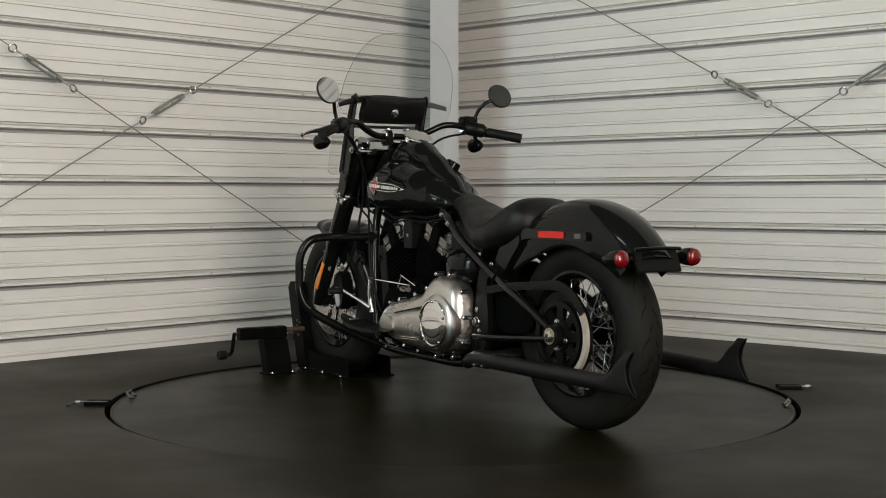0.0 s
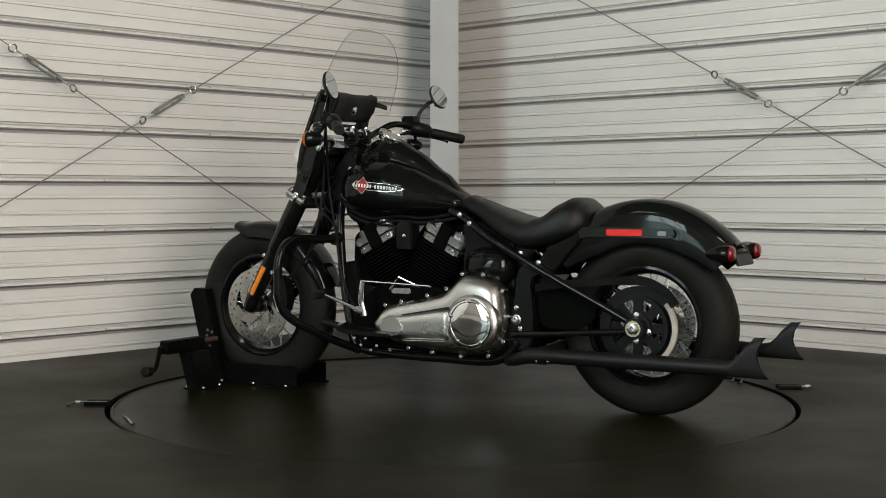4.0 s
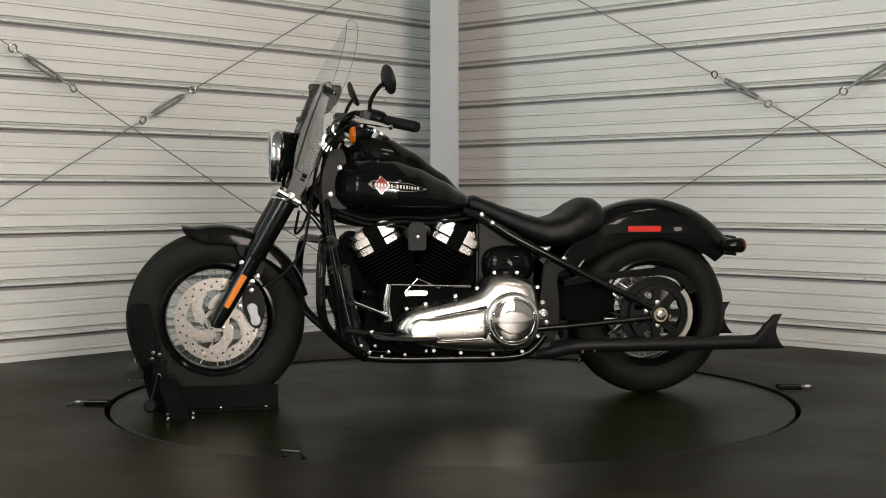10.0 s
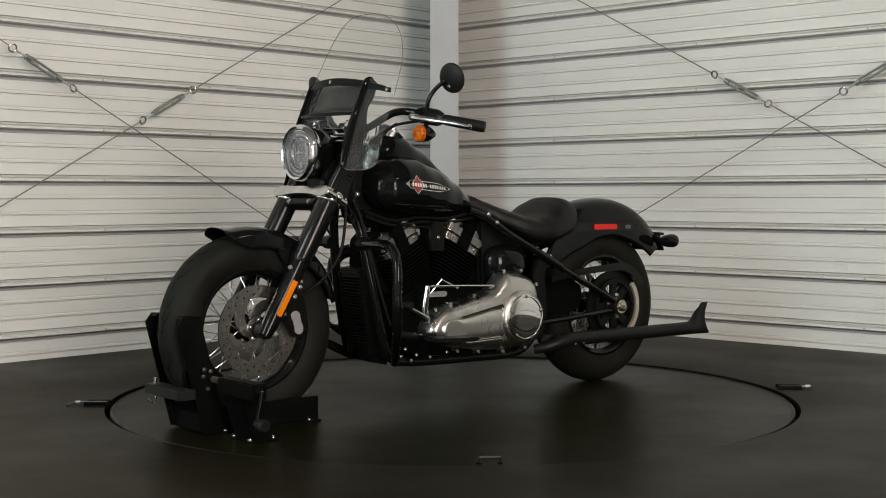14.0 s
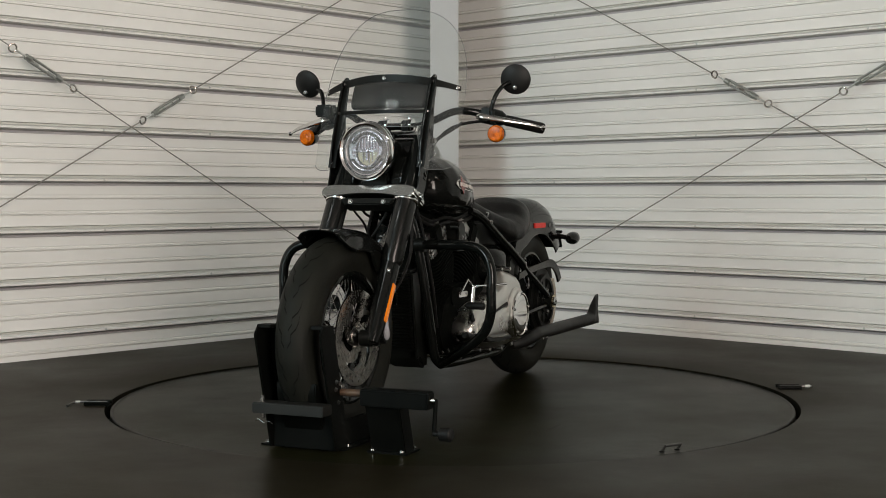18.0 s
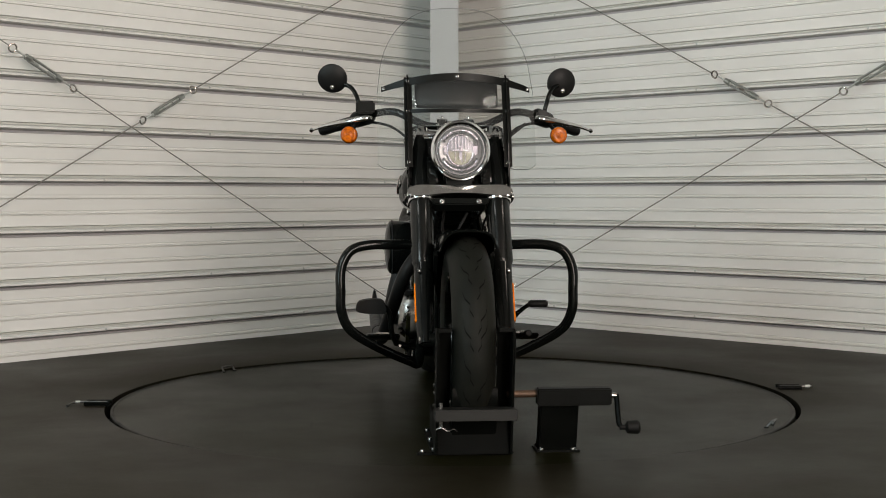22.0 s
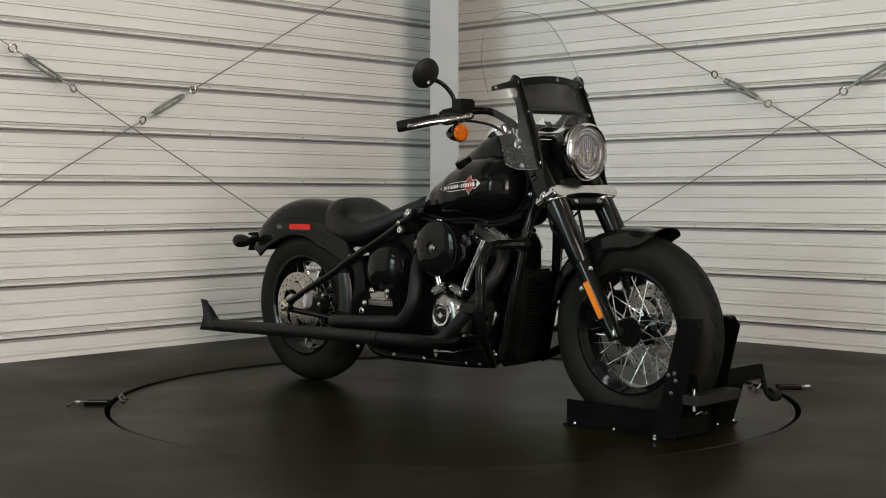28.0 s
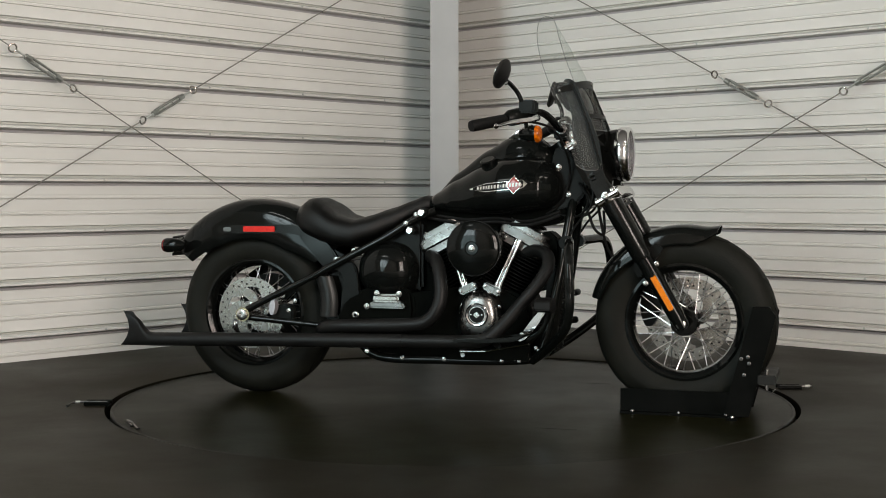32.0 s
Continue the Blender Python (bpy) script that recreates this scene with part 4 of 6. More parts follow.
for sg in (1, -1):
    zc = lambda x: 0.788 + (x - 0.23) * 0.09
    dia = lambda half, tall: [(0.291 + half * (i - 6) / 6, zc(0.291) - tall * (1 - abs(i - 6) / 6) - 0.0008, zc(0.291) + tall * (1 - abs(i - 6) / 6) + 0.0008) for i in range(13)]
    on_tank(dia(0.0300, 0.0325), sg, 0.0050, "badge_diamond_edge", BADGE_SILVER, tank, "silver edge of the diamond")
    on_tank(dia(0.0272, 0.0295), sg, 0.0056, "badge_diamond", BADGE_RED, tank, "red enamel diamond")
    spear = []
    for i in range(33):
        x = 0.122 + 0.216 * i / 32
        f = i / 32
        h = 0.0155 * min(1, f * 3.2) ** 0.8
        if x > 0.322:
            h *= max(0.05, (0.338 - x) / 0.016)
        spear.append((x, zc(x) - max(h, 0.0012), zc(x) + max(h, 0.0012)))
    badge = on_tank(spear, sg, 0.0036, "tank_badge", BADGE_SILVER, tank, "silver spear badge with red diamond")
    on_tank([(x, (a + b) / 2 - (b - a) / 2 * 0.84, (a + b) / 2 + (b - a) / 2 * 0.84) for x, a, b in spear if 0.134 < x < 0.330], sg, 0.0044, "badge_field", GLOSS, tank, "black badge field")
    # plain bars where the lettering stands
    x = 0.152
    for k, wide in enumerate((8, 7, 8, 4, 8, 7, 9, 8, 5, 7, 9, 8, 8, 8, 7)):
        wide *= 0.00082
        h = 0.0012 if k == 8 else 0.0062 * min(1.0, 0.72 + k * 0.08)
        on_tank([(x, zc(x) - h, zc(x) + h), (x + wide, zc(x + wide) - h, zc(x + wide) + h)], sg, 0.0064, "badge_bar", BADGE_WHITE, tank, "pale bar of the badge")
        x += wide + 0.0052
# console with speedometer
CONS = [(-0.045, 0.765, 0.022), (0.03, 0.838, 0.034), (0.15, 0.922, 0.048), (0.24, 0.972, 0.062), (0.29, 0.985, 0.066), (0.335, 0.972, 0.064), (0.38, 0.940, 0.056), (0.415, 0.890, 0.040), (0.428, 0.850, 0.02)]
rings = []
for i in range(33):
    x = -0.045 + 0.473 * i / 32
    zt, w = lerp(CONS, x)
    zb = min(lerp(TANK, x)[1] - 0.02, zt - 0.004)
    rings.append([(x, w * (1 + 0.28 * (1 - math.sin(math.pi * j / 12))) * math.cos(math.pi * j / 12), zb + (zt - zb) * math.sin(math.pi * j / 12) ** 0.6) for j in range(13)])
part("console", loft(rings), GLOSS, bike, "black tank console", angle=60)
gm = Matrix.Translation((0.275, 0, 0.976)) @ pose(0, 0, 0, 0, -30, 0)
part("speedometer", turned([(-0.03, 0.0), (-0.03, 0.044), (0.0, 0.055), (0.008, 0.0575), (0.013, 0.056), (0.014, 0.050), (0.009, 0.049), (0.009, 0.0)], gm, 40), CHROME, bike, "round speedometer in a chrome bezel")
part("dial", turned([(0.009, 0.0), (0.009, 0.0485), (0.0105, 0.0485), (0.0105, 0.0)], gm, 40), DIAL, bike, "pale grey dial face")
part("filler_cap", turned([(-0.01, 0), (-0.01, 0.030), (0.012, 0.030), (0.016, 0.025), (0.016, 0)], Matrix.Translation((0.175, -0.095, 0.872)) @ pose(0, 0, 0, 26, -12, 0), 24), GLOSS, bike)

# handlebar, grips, levers
HB = [(0.432, 0.0, 0.992), (0.432, 0.085, 0.992), (0.424, 0.14, 1.012), (0.400, 0.20, 1.040), (0.372, 0.255, 1.040), (0.335, 0.31, 1.024), (0.305, 0.350, 1.012)]
part("handlebar", tube([(x, -y, z) for x, y, z in reversed(HB[1:])] + HB, 0.0127, 14), GLOSS, bike, "gloss black handlebar")
for sg in (1, -1):
    part("riser", block(0.405, 0.46, 0.045 * sg - 0.016, 0.045 * sg + 0.016, 0.955, 1.012, 0.006), SATIN, bike, "black handlebar riser")
    part("riser_clamp", lathe([(-0.018, 0.0), (-0.018, 0.021), (-0.014, 0.0225), (0.014, 0.0225), (0.018, 0.021), (0.018, 0.0)], 20, at=(0.432, 0.045 * sg, 0.996)), CHROME, bike, "chrome handlebar clamp")
    part("riser_bolt", turned([(0.0, 0.0), (0.0, 0.007), (0.008, 0.007), (0.010, 0.004), (0.010, 0.0)], Matrix.Translation((0.424, 0.045 * sg, 1.016)), 12), CHROME, bike)
    a, b = Vector((0.303, 0.348 * sg, 1.013)), Vector((0.212, 0.455 * sg, 0.986))
    part("grip", tube([a, a + (b - a) * 0.05, a + (b - a) * 0.93, b], [0.016, 0.0185, 0.0195, 0.0175], 18, smooth=False), GRIP, bike, "black rubber grip")
    part("switch_housing", tube([(0.358, 0.278 * sg, 1.034), (0.350, 0.290 * sg, 1.030), (0.315, 0.334 * sg, 1.018), (0.305, 0.345 * sg, 1.014)], [0.020, 0.029, 0.028, 0.020], 18, smooth=False), SATIN, bike)
    if sg < 0:
        part("brake_reservoir", block(0.345, 0.400, -0.335, -0.270, 1.035, 1.078, 0.006), SATIN, bike, "black square brake fluid reservoir")
    else:
        part("clutch_perch", block(0.335, 0.385, 0.285, 0.330, 1.010, 1.050, 0.008), SATIN, bike)
    part("lever", tube([(0.392, 0.282 * sg, 1.022), (0.402, 0.305 * sg, 1.020), (0.380, 0.37 * sg, 1.008), (0.340, 0.44 * sg, 0.996), (0.312, 0.482 * sg, 0.984)], [0.0085, 0.0130, 0.0110, 0.0072, 0.0045], 12, flat=0.8), LEVER, bike, "polished hand lever")
    part("lever_ball", turned([(-0.009, 0), (-0.006, 0.006), (0, 0.0088), (0.006, 0.006), (0.009, 0)], Matrix.Translation((0.308, 0.488 * sg, 0.983)), 14), CHROME, bike)
    # mirror
    part("mirror_stem", tube([(0.352, 0.315 * sg, 1.040), (0.352, 0.325 * sg, 1.075), (0.340, 0.335 * sg, 1.105), (0.322, 0.352 * sg, 1.130), (0.312, 0.372 * sg, 1.140)], 0.0075, 12), GLOSS, bike, "black curved mirror stem")
    mm = aim((0.300 if sg > 0 else 0.310, 0.385 if sg > 0 else -0.415, 1.150 if sg > 0 else 1.160), (0.94, 0.18, -0.24) if sg > 0 else (0.92, -0.12, -0.37))
    part("mirror_housing", turned([(-0.008, 0.0), (-0.008, 0.048), (-0.004, 0.052), (0.002, 0.050), (0.010, 0.038), (0.014, 0.016), (0.015, 0.0)], mm, 36), MATT, bike, "round black mirror back")
    part("mirror_glass", turned([(-0.0095, 0.0), (-0.0095, 0.0485), (-0.0082, 0.0485), (-0.0082, 0.0)], mm, 36), MIRROR, bike, "round mirror glass")
    bolt(mm @ Vector((0, 0, 0.012)) - Vector((0, 0, 0.026)), (0.92, 0, -0.3), 0.007, bike)
    # front turn signal
    ts = part("turn_signal", turned([(-0.062, 0.0), (-0.058, 0.012), (-0.035, 0.024), (-0.008, 0.0290), (0.0, 0.0295), (0.0, 0.0)], aim((0.412, 0.358 * sg, 0.962), (1, 0.06 * sg, 0)), 26), GLOSS, bike, "black bullet turn signal")
    part("amber_lens", turned([(0.0, 0.0), (0.0, 0.0285), (0.007, 0.0283), (0.0135, 0.0240), (0.0155, 0.0185), (0.0148, 0.0150), (0.0170, 0.0085), (0.0180, 0.0)], aim((0.412, 0.358 * sg, 0.962), (1, 0.06 * sg, 0)), 26), SIGNAL, ts, "amber signal lens")
    part("signal_stem", bar((0.375, 0.345 * sg, 0.985), (0.365, 0.320 * sg, 1.015), 0.007, n=10), SATIN, bike)

# windshield and its frame
def shield_x(y, z):
    return 0.628 - 0.442 * (z - 0.84) + 0.028 * math.sin(math.pi * (z - 0.84) / 0.56) - 1.35 * y * y


def shield():
    rings_o = []
    n = 40
    for j in range(n + 1):
        y = -0.264 + 0.528 * j / n
        q = min(1, abs(y) / 0.264)
        zt = 1.395 - 0.30 * (1 - math.sqrt(max(0, 1 - q ** 2.8)))
        zb = 0.842 + 0.018 * max(0, (q - 0.85) / 0.15) ** 2
        inner = 1 / (1 + math.exp((abs(y) - 0.150) / 0.006))
        zb = zb + (0.985 - zb) * inner
        col = []
        for k in range(15):
            z = zb + (zt - zb) * k / 14
            col.append((y, z))
        rings_o.append(col)
    rings = []
    for col in rings_o:
        rings.append([Vector((shield_x(y, z), y, z)) for y, z in col] + [Vector((shield_x(y, z) - 0.0016, y, z)) for y, z in reversed(col)])
    rim = [r[14] for r in rings] + [r[0] for r in reversed(rings)]
    return loft(rings), rim


sheet, rim_line = shield()
ws = part("windshield", sheet, CLEAR, bike, "clear polycarbonate windshield", angle=60)
ws.visible_shadow = False
part("shield_edge", tube(rim_line[:41], 0.0010, 6, smooth=False), EDGE, ws)
part("shield_edge", tube(rim_line[41:], 0.0010, 6, smooth=False), EDGE, ws)
for sg in (1, -1):
    outline = smooth_outline([(0.462, 1.150), (0.492, 1.040), (0.497, 0.955), (0.529, 0.868), (0.580, 0.748), (0.612, 0.738), (0.636, 0.752), (0.606, 0.821), (0.588, 0.943), (0.528, 1.093), (0.500, 1.152)], 3)
    strut = part("windshield_side_plate", slab(outline, 0.162 * sg, 0.167 * sg, 0.001), SEMI, bike, "black windshield side plate")
    pts = []
    for k in range(13):
        z = 1.150 - 0.300 * k / 12
        xx = shield_x(0.163, z) + 0.0045
        pts.append([(xx + 0.003, sg * 0.150, z), (xx + 0.003, sg * 0.176, z), (xx - 0.003, sg * 0.176, z), (xx - 0.003, sg * 0.150, z)])
    part("front_strip", loft(pts), SATIN, strut)
    for z in (1.137, 1.035, 0.865):
        bolt((shield_x(0.163, z) + 0.008, 0.163 * sg, z), (0.9, 0.35 * sg, 0.4), 0.006, strut)
    part("strut_foot", bar((0.622, 0.166 * sg, 0.742), (0.600, 0.150 * sg, 0.750), 0.013, n=14), SATIN, bike)
    bolt((0.610, 0.168 * sg, 0.752), (0, sg, 0), 0.012, bike)
    bolt((0.500, 0.168 * sg, 0.938), (0, sg, 0), 0.011, bike)
    part("docking_arm", tube([(0.50, 0.135 * sg, 0.935), (0.52, 0.150 * sg, 0.935), (0.555, 0.158 * sg, 0.92)], 0.010, 10), SATIN, bike)
for z0, half, hh, nm in ((1.150, 0.250, 0.0125, "top_crossbar"), (1.035, 0.165, 0.006, "middle_crossbar")):
    ringz = []
    for j in range(31):
        y = -half + 2 * half * j / 30
        z = z0 - (0.62 * y * y if hh > 0.01 else 0.0)
        xx = shield_x(y, z) + 0.0045
        q = hh * (1 - 0.35 * max(0, (abs(y) - 0.17) / 0.08)) if hh > 0.01 else hh
        ringz.append([(xx + 0.0035, y, z - q), (xx + 0.0035, y, z + q), (xx - 0.0035, y, z + q), (xx - 0.0035, y, z - q)])
    cb = part(nm, loft(ringz), SATIN, bike, "black curved windshield crossbar")
    if hh > 0.01:
        for y in (-0.242, 0, 0.242):
            bolt((shield_x(y, z0 - 0.62 * y * y) + 0.008, y, z0 - 0.62 * y * y), (0.9, y, 0.4), 0.006, cb)
# pouch on the back of the windshield
def pouch_point(y, a, out):
    """A place on the pouch's soft skin; a is the angle round it, 180 facing the rider."""
    q = abs(y) / 0.138
    c, s = math.cos(radians(a)), math.sin(radians(a))
    fat = 1 - 0.10 * q ** 4
    depth = (0.033 + out) * fat * (1 + 0.12 * math.cos(y * 26))
    height = (0.0525 + out) * (1 - 0.05 * q ** 4)
    x = depth * math.copysign(abs(c) ** 0.66, c)
    z = height * math.copysign(abs(s) ** 0.62, s) - (0.005 * math.cos(y * 11) if s > 0 else 0.0)
    return (0.484 + x - 0.42 * z - 0.9 * y * y, y, 1.098 + z)


pouch = part("windshield_pouch", loft([[pouch_point(-0.138 + 0.276 * j / 28, 360 * k / 32, 0.0 if 0 < j < 28 else -0.005) for k in range(32)] for j in range(29)]), LEATHER, bike, "black leather windshield pouch", angle=50)
flap = []
for j in range(29):
    y = -0.134 + 0.268 * j / 28
    end = 203 - 14 * (abs(y) / 0.134) ** 3
    row = [78 + (end - 78) * k / 14 for k in range(15)]
    flap.append([pouch_point(y, a, 0.0042) for a in row] + [pouch_point(y, a, 0.0006) for a in reversed(row)])
part("pouch_flap", loft(flap), LEATHER, pouch, angle=50)
part("pouch_stud", turned([(0, 0), (0, 0.018), (0.004, 0.017), (0.008, 0.008), (0.008, 0)], aim((0.4515, 0, 1.086), (-0.92, 0, -0.38)), 20), CHROME, pouch, "round chrome stud")

# ---- engine ----
part("crankcase", slab(smooth_outline([(0.30, 0.20), (0.345, 0.30), (0.30, 0.40), (0.15, 0.43), (0.02, 0.42), (-0.12, 0.40), (-0.28, 0.40), (-0.33, 0.30), (-0.28, 0.19), (0.0, 0.175)], 4), -0.125, 0.125, 0.012), ENGINE, bike, "black engine case")
BASE = Vector((0.148, 0, 0.315))


def cyl_pose(tilt):
    return Matrix.Translation(BASE) @ pose(0, 0, 0, 0, tilt, 0)


def rounded(w, d, r, n=5):
    """A rounded rectangle outline."""
    out = []
    for cx, cy, a0 in ((w - r, d - r, 0), (-(w - r), d - r, 90), (-(w - r), -(d - r), 180), (w - r, -(d - r), 270)):
        for k in range(n + 1):
            a = radians(a0 + 90 * k / n)
            out.append((cx + r * math.cos(a), cy + r * math.sin(a)))
    return out


for tilt in (28, -28):
    m = cyl_pose(tilt)
    b = slab(rounded(0.056, 0.066, 0.04), 0.03, 0.30, plane="xy")
    b.transform(m)
    cylinder = part("cylinder", b, ENGINE, bike, "black finned engine cylinder")
    fin0 = None
    for k in range(16):
        h = 0.090 + k * 0.0125
        g = 0.080 + 0.020 * min(1, k / 10)
        if fin0 is None:
            fin0 = part("cooling_fin", slab(rounded(0.078, 0.088, 0.035), -0.0022, 0.0022, 0.0008, 1, plane="xy"), ENGINE, cylinder)
            fin0.matrix_basis = m @ Matrix.Translation((0, 0, h))
        else:
            twin(fin0, m @ Matrix.Translation((0, 0, h)) @ Matrix.Diagonal((g / 0.078, g / 0.078, 1, 1)), cylinder)
    # rocker box in two stacked housings, black joint between
    for z0, z1, w, d, mat, nm in ((0.285, 0.310, 0.091, 0.098, CAST, "rocker_base"), (0.310, 0.316, 0.076, 0.090, ENGINE, "rocker_gasket"), (0.316, 0.346, 0.095, 0.100, CAST, "rocker_cover"), (0.346, 0.368, 0.080, 0.084, CAST, "rocker_cap")):
        b = slab(rounded(w, d, 0.024), z0, z1, 0.010 if z1 - z0 > 0.01 else 0.0, 3, plane="xy")
        b.transform(m)
        part(nm, b, mat, bike, "cast silver rocker housing" if mat is not ENGINE else "")
    # gap that splits the housing, and black side spark cover
    for sg in (1, -1):
        if sg > 0:
            b = block(-0.026, 0.026, 0.086 * sg - 0.022, 0.086 * sg + 0.022, 0.280, 0.374, 0.004)
            b.transform(m)
            part("rocker_web", b, ENGINE, bike)
        for x in (-0.058, 0.058):
            q = m @ Vector((x, 0.094 * sg, 0.300))
            bolt(q, m.to_3x3() @ Vector((0, sg, 0)), 0.007, bike)
    for x in (-0.05, 0.05):
        for y in (-0.075, 0.075):
            bolt(m @ Vector((x, y, 0.368)), m.to_3x3() @ Vector((0, 0, 1)), 0.007, bike)
# black coil cover between the cylinders, left side
part("coil_cover", slab(smooth_outline([(0.117, 0.557), (0.183, 0.557), (0.184, 0.642), (0.170, 0.66), (0.130, 0.66), (0.116, 0.642)], 1), 0.06, 0.125, 0.004), SATIN, bike, "black coil cover")
part("cover_strap", tube([(0.255, 0.12, 0.645), (0.195, 0.128, 0.640), (0.19, 0.128, 0.60)], 0.005, 8), SATIN, bike)
bolt((0.148, 0.125, 0.606), (0, 1, 0), 0.006, bike)

# primary cover, left
PRIM = [(0.243, 0.270), (0.226, 0.312), (0.172, 0.352), (0.040, 0.380), (-0.062, 0.408), (-0.118, 0.463), (-0.194, 0.463), (-0.268, 0.437), (-0.290, 0.363), (-0.286, 0.262), (-0.246, 0.198), (-0.095, 0.187), (0.105, 0.207), (0.190, 0.232)]


def pillow(outline, a, b, y0, y1, steps=9, sharp=2.6):
    """A cover whose face swells from its outline to a spine between a and b."""
    a, b = Vector(a), Vector(b)
    rings = [[(x, y0 - math.copysign(0.045, y1 - y0), z) for x, z in outline]]
    for k in range(steps + 1):
        s = 1 - k / steps
        ring = []
        for x, z in outline:
            p = Vector((x, z))
            f = max(0.0, min(1.0, (p - a).dot(b - a) / (b - a).length_squared))
            q = a + (b - a) * f
            p = q + (p - q) * max(s, 0.02)
            ring.append((p.x, y0 + (y1 - y0) * (1 - s ** sharp) ** 0.8, p.y))
        rings.append(ring)
    return loft(rings)


primary = part("primary_cover", pillow(smooth_outline(PRIM, 3), (0.160, 0.277), (-0.185, 0.318), 0.165, 0.2080, steps=12, sharp=7.0), ALU, bike, "brushed aluminium primary drive cover", angle=28)
part("cover_dome", lathe([(0.175, 0.104), (0.198, 0.1045), (0.211, 0.1015), (0.2195, 0.0945), (0.2225, 0.0885), (0.2225, 0.0)], 56, at=(-0.185, 0, 0.304)), ALU, primary, "raised collar of the cover", angle=25)
ridge = pillow(smooth_outline([(0.212, 0.282), (0.175, 0.318), (0.10, 0.322), (-0.065, 0.350), (-0.095, 0.335), (-0.098, 0.250), (-0.070, 0.226), (0.06, 0.220), (0.175, 0.238)], 3), (0.130, 0.280), (-0.060, 0.288), 0.196, 0.2200, 12, 4.5)
part("cover_ridge", ridge, ALU, primary, angle=28)
part("cover_groove", slab([(0.112, 0.3215), (-0.040, 0.3490), (-0.088, 0.3580), (-0.092, 0.3450), (-0.040, 0.3420), (0.100, 0.3185)], 0.2075, 0.2125), GAP, primary)
part("cover_rib", tube([(0.098, 0.2195, 0.2315), (0.090, 0.2195, 0.2345), (-0.070, 0.2195, 0.2405), (-0.080, 0.2195, 0.2365), (-0.072, 0.2195, 0.2330), (0.092, 0.2195, 0.2285), (0.098, 0.2195, 0.2315)], 0.0022, 8, smooth=False), ALU, primary)
part("chain_inspection_cover", slab(smooth_outline([(0.190, 0.262), (0.186, 0.290), (0.165, 0.308), (0.130, 0.308), (0.106, 0.292), (0.098, 0.262), (0.120, 0.250), (0.168, 0.250)], 4), 0.212, 0.2265, 0.006, 3), ALU, primary, "oval aluminium inspection cover")
derby = part("derby_cover", lathe([(0.0, 0.0), (0.0, 0.086), (0.006, 0.0865), (0.010, 0.083), (0.011, 0.078), (0.008, 0.0755), (0.0095, 0.072), (0.0112, 0.045), (0.0117, 0.020), (0.0118, 0.0)], 56, at=(-0.185, 0.2225, 0.304)), MIRROR_CHROME, primary, "round chrome derby cover")
for i in range(5):
    a = radians(90 + 72 * i)
    bolt((-0.185 + 0.0790 * math.cos(a), 0.2325, 0.304 + 0.0790 * math.sin(a)), (0, 1, 0), 0.0055, primary)
for p in ((0.20, 0.350), (0.13, 0.366), (0.02, 0.392), (-0.06, 0.42), (-0.125, 0.475), (-0.21, 0.475), (-0.288, 0.42), (-0.30, 0.33), (-0.29, 0.24), (-0.23, 0.185), (-0.12, 0.178), (0.0, 0.186), (0.1, 0.196), (0.24, 0.245)):
    part("cover_bolt", turned([(-0.03, 0), (-0.03, 0.008), (0.004, 0.008), (0.006, 0.006), (0.006, 0)], aim((p[0], 0.172, p[1]), (0, 1, 0)), 12), BOLT, primary)
part("transmission", slab(smooth_outline([(-0.25, 0.20), (-0.13, 0.20), (-0.10, 0.40), (-0.26, 0.42), (-0.38, 0.36), (-0.38, 0.24)], 3), -0.14, 0.12, 0.012), ENGINE, bike, "black gearbox case")
gear = part("gearbox_cover", slab([(-0.265, 0.345), (-0.120, 0.345), (-0.132, 0.372), (-0.252, 0.372)], -0.170, -0.135, 0.007, 3), CAST, bike, "polished gearbox side cover")
part("cover_cap", slab([(-0.245, 0.368), (-0.140, 0.368), (-0.146, 0.398), (-0.240, 0.398)], -0.178, -0.140, 0.009, 3), STEEL, gear)
for p in ((-0.265, 0.352), (-0.225, 0.40), (-0.14, 0.40)):
    bolt((p[0], -0.176, p[1]), (0, -1, 0), 0.010, bike)
# starter and left side parts over the primary
part("starter", bar((0.22, 0.05, 0.40), (0.22, 0.13, 0.40), 0.035), ENGINE, bike)
part("regulator_badge", slab(rounded(0.042, 0.010, 0.009), 0.128, 0.134, 0.002), LEVER, bike, "pale oval plate").matrix_basis = Matrix.Translation((0.156, 0, 0.402))
part("lower_cover", block(0.06, 0.25, 0.085, 0.128, 0.36, 0.44, 0.012), ENGINE, bike)

# shift linkage: chrome rods and arms
part("shift_rod", tube([(0.265, 0.228, 0.440), (-0.025, 0.228, 0.430)], 0.0045, 8), CHROME, bike, "chrome shift rod")
part("shift_arm", tube([(0.271, 0.220, 0.442), (0.277, 0.218, 0.40), (0.280, 0.215, 0.36), (0.272, 0.21, 0.310)], [0.009, 0.011, 0.012, 0.016], 12, flat=0.6, flat_axis=(0, 1, 0)), CHROME, bike, "chrome shift arm")
part("shift_lever", tube([(0.275, 0.215, 0.325), (0.33, 0.235, 0.352), (0.412, 0.26, 0.386)], [0.013, 0.008, 0.007], 10), CHROME, bike, "chrome shift lever")
part("shifter_peg", tube([(0.415, 0.255, 0.385), (0.418, 0.262, 0.385), (0.418, 0.315, 0.385), (0.418, 0.320, 0.385)], [0.009, 0.0125, 0.0125, 0.009], 14, smooth=False), GRIP, bike, "ribbed rubber shifter peg")
part("link_arm", tube([(0.20, 0.14, 0.405), (0.155, 0.15, 0.455), (0.07, 0.14, 0.42)], 0.0042, 8, smooth=False), LEVER, bike)
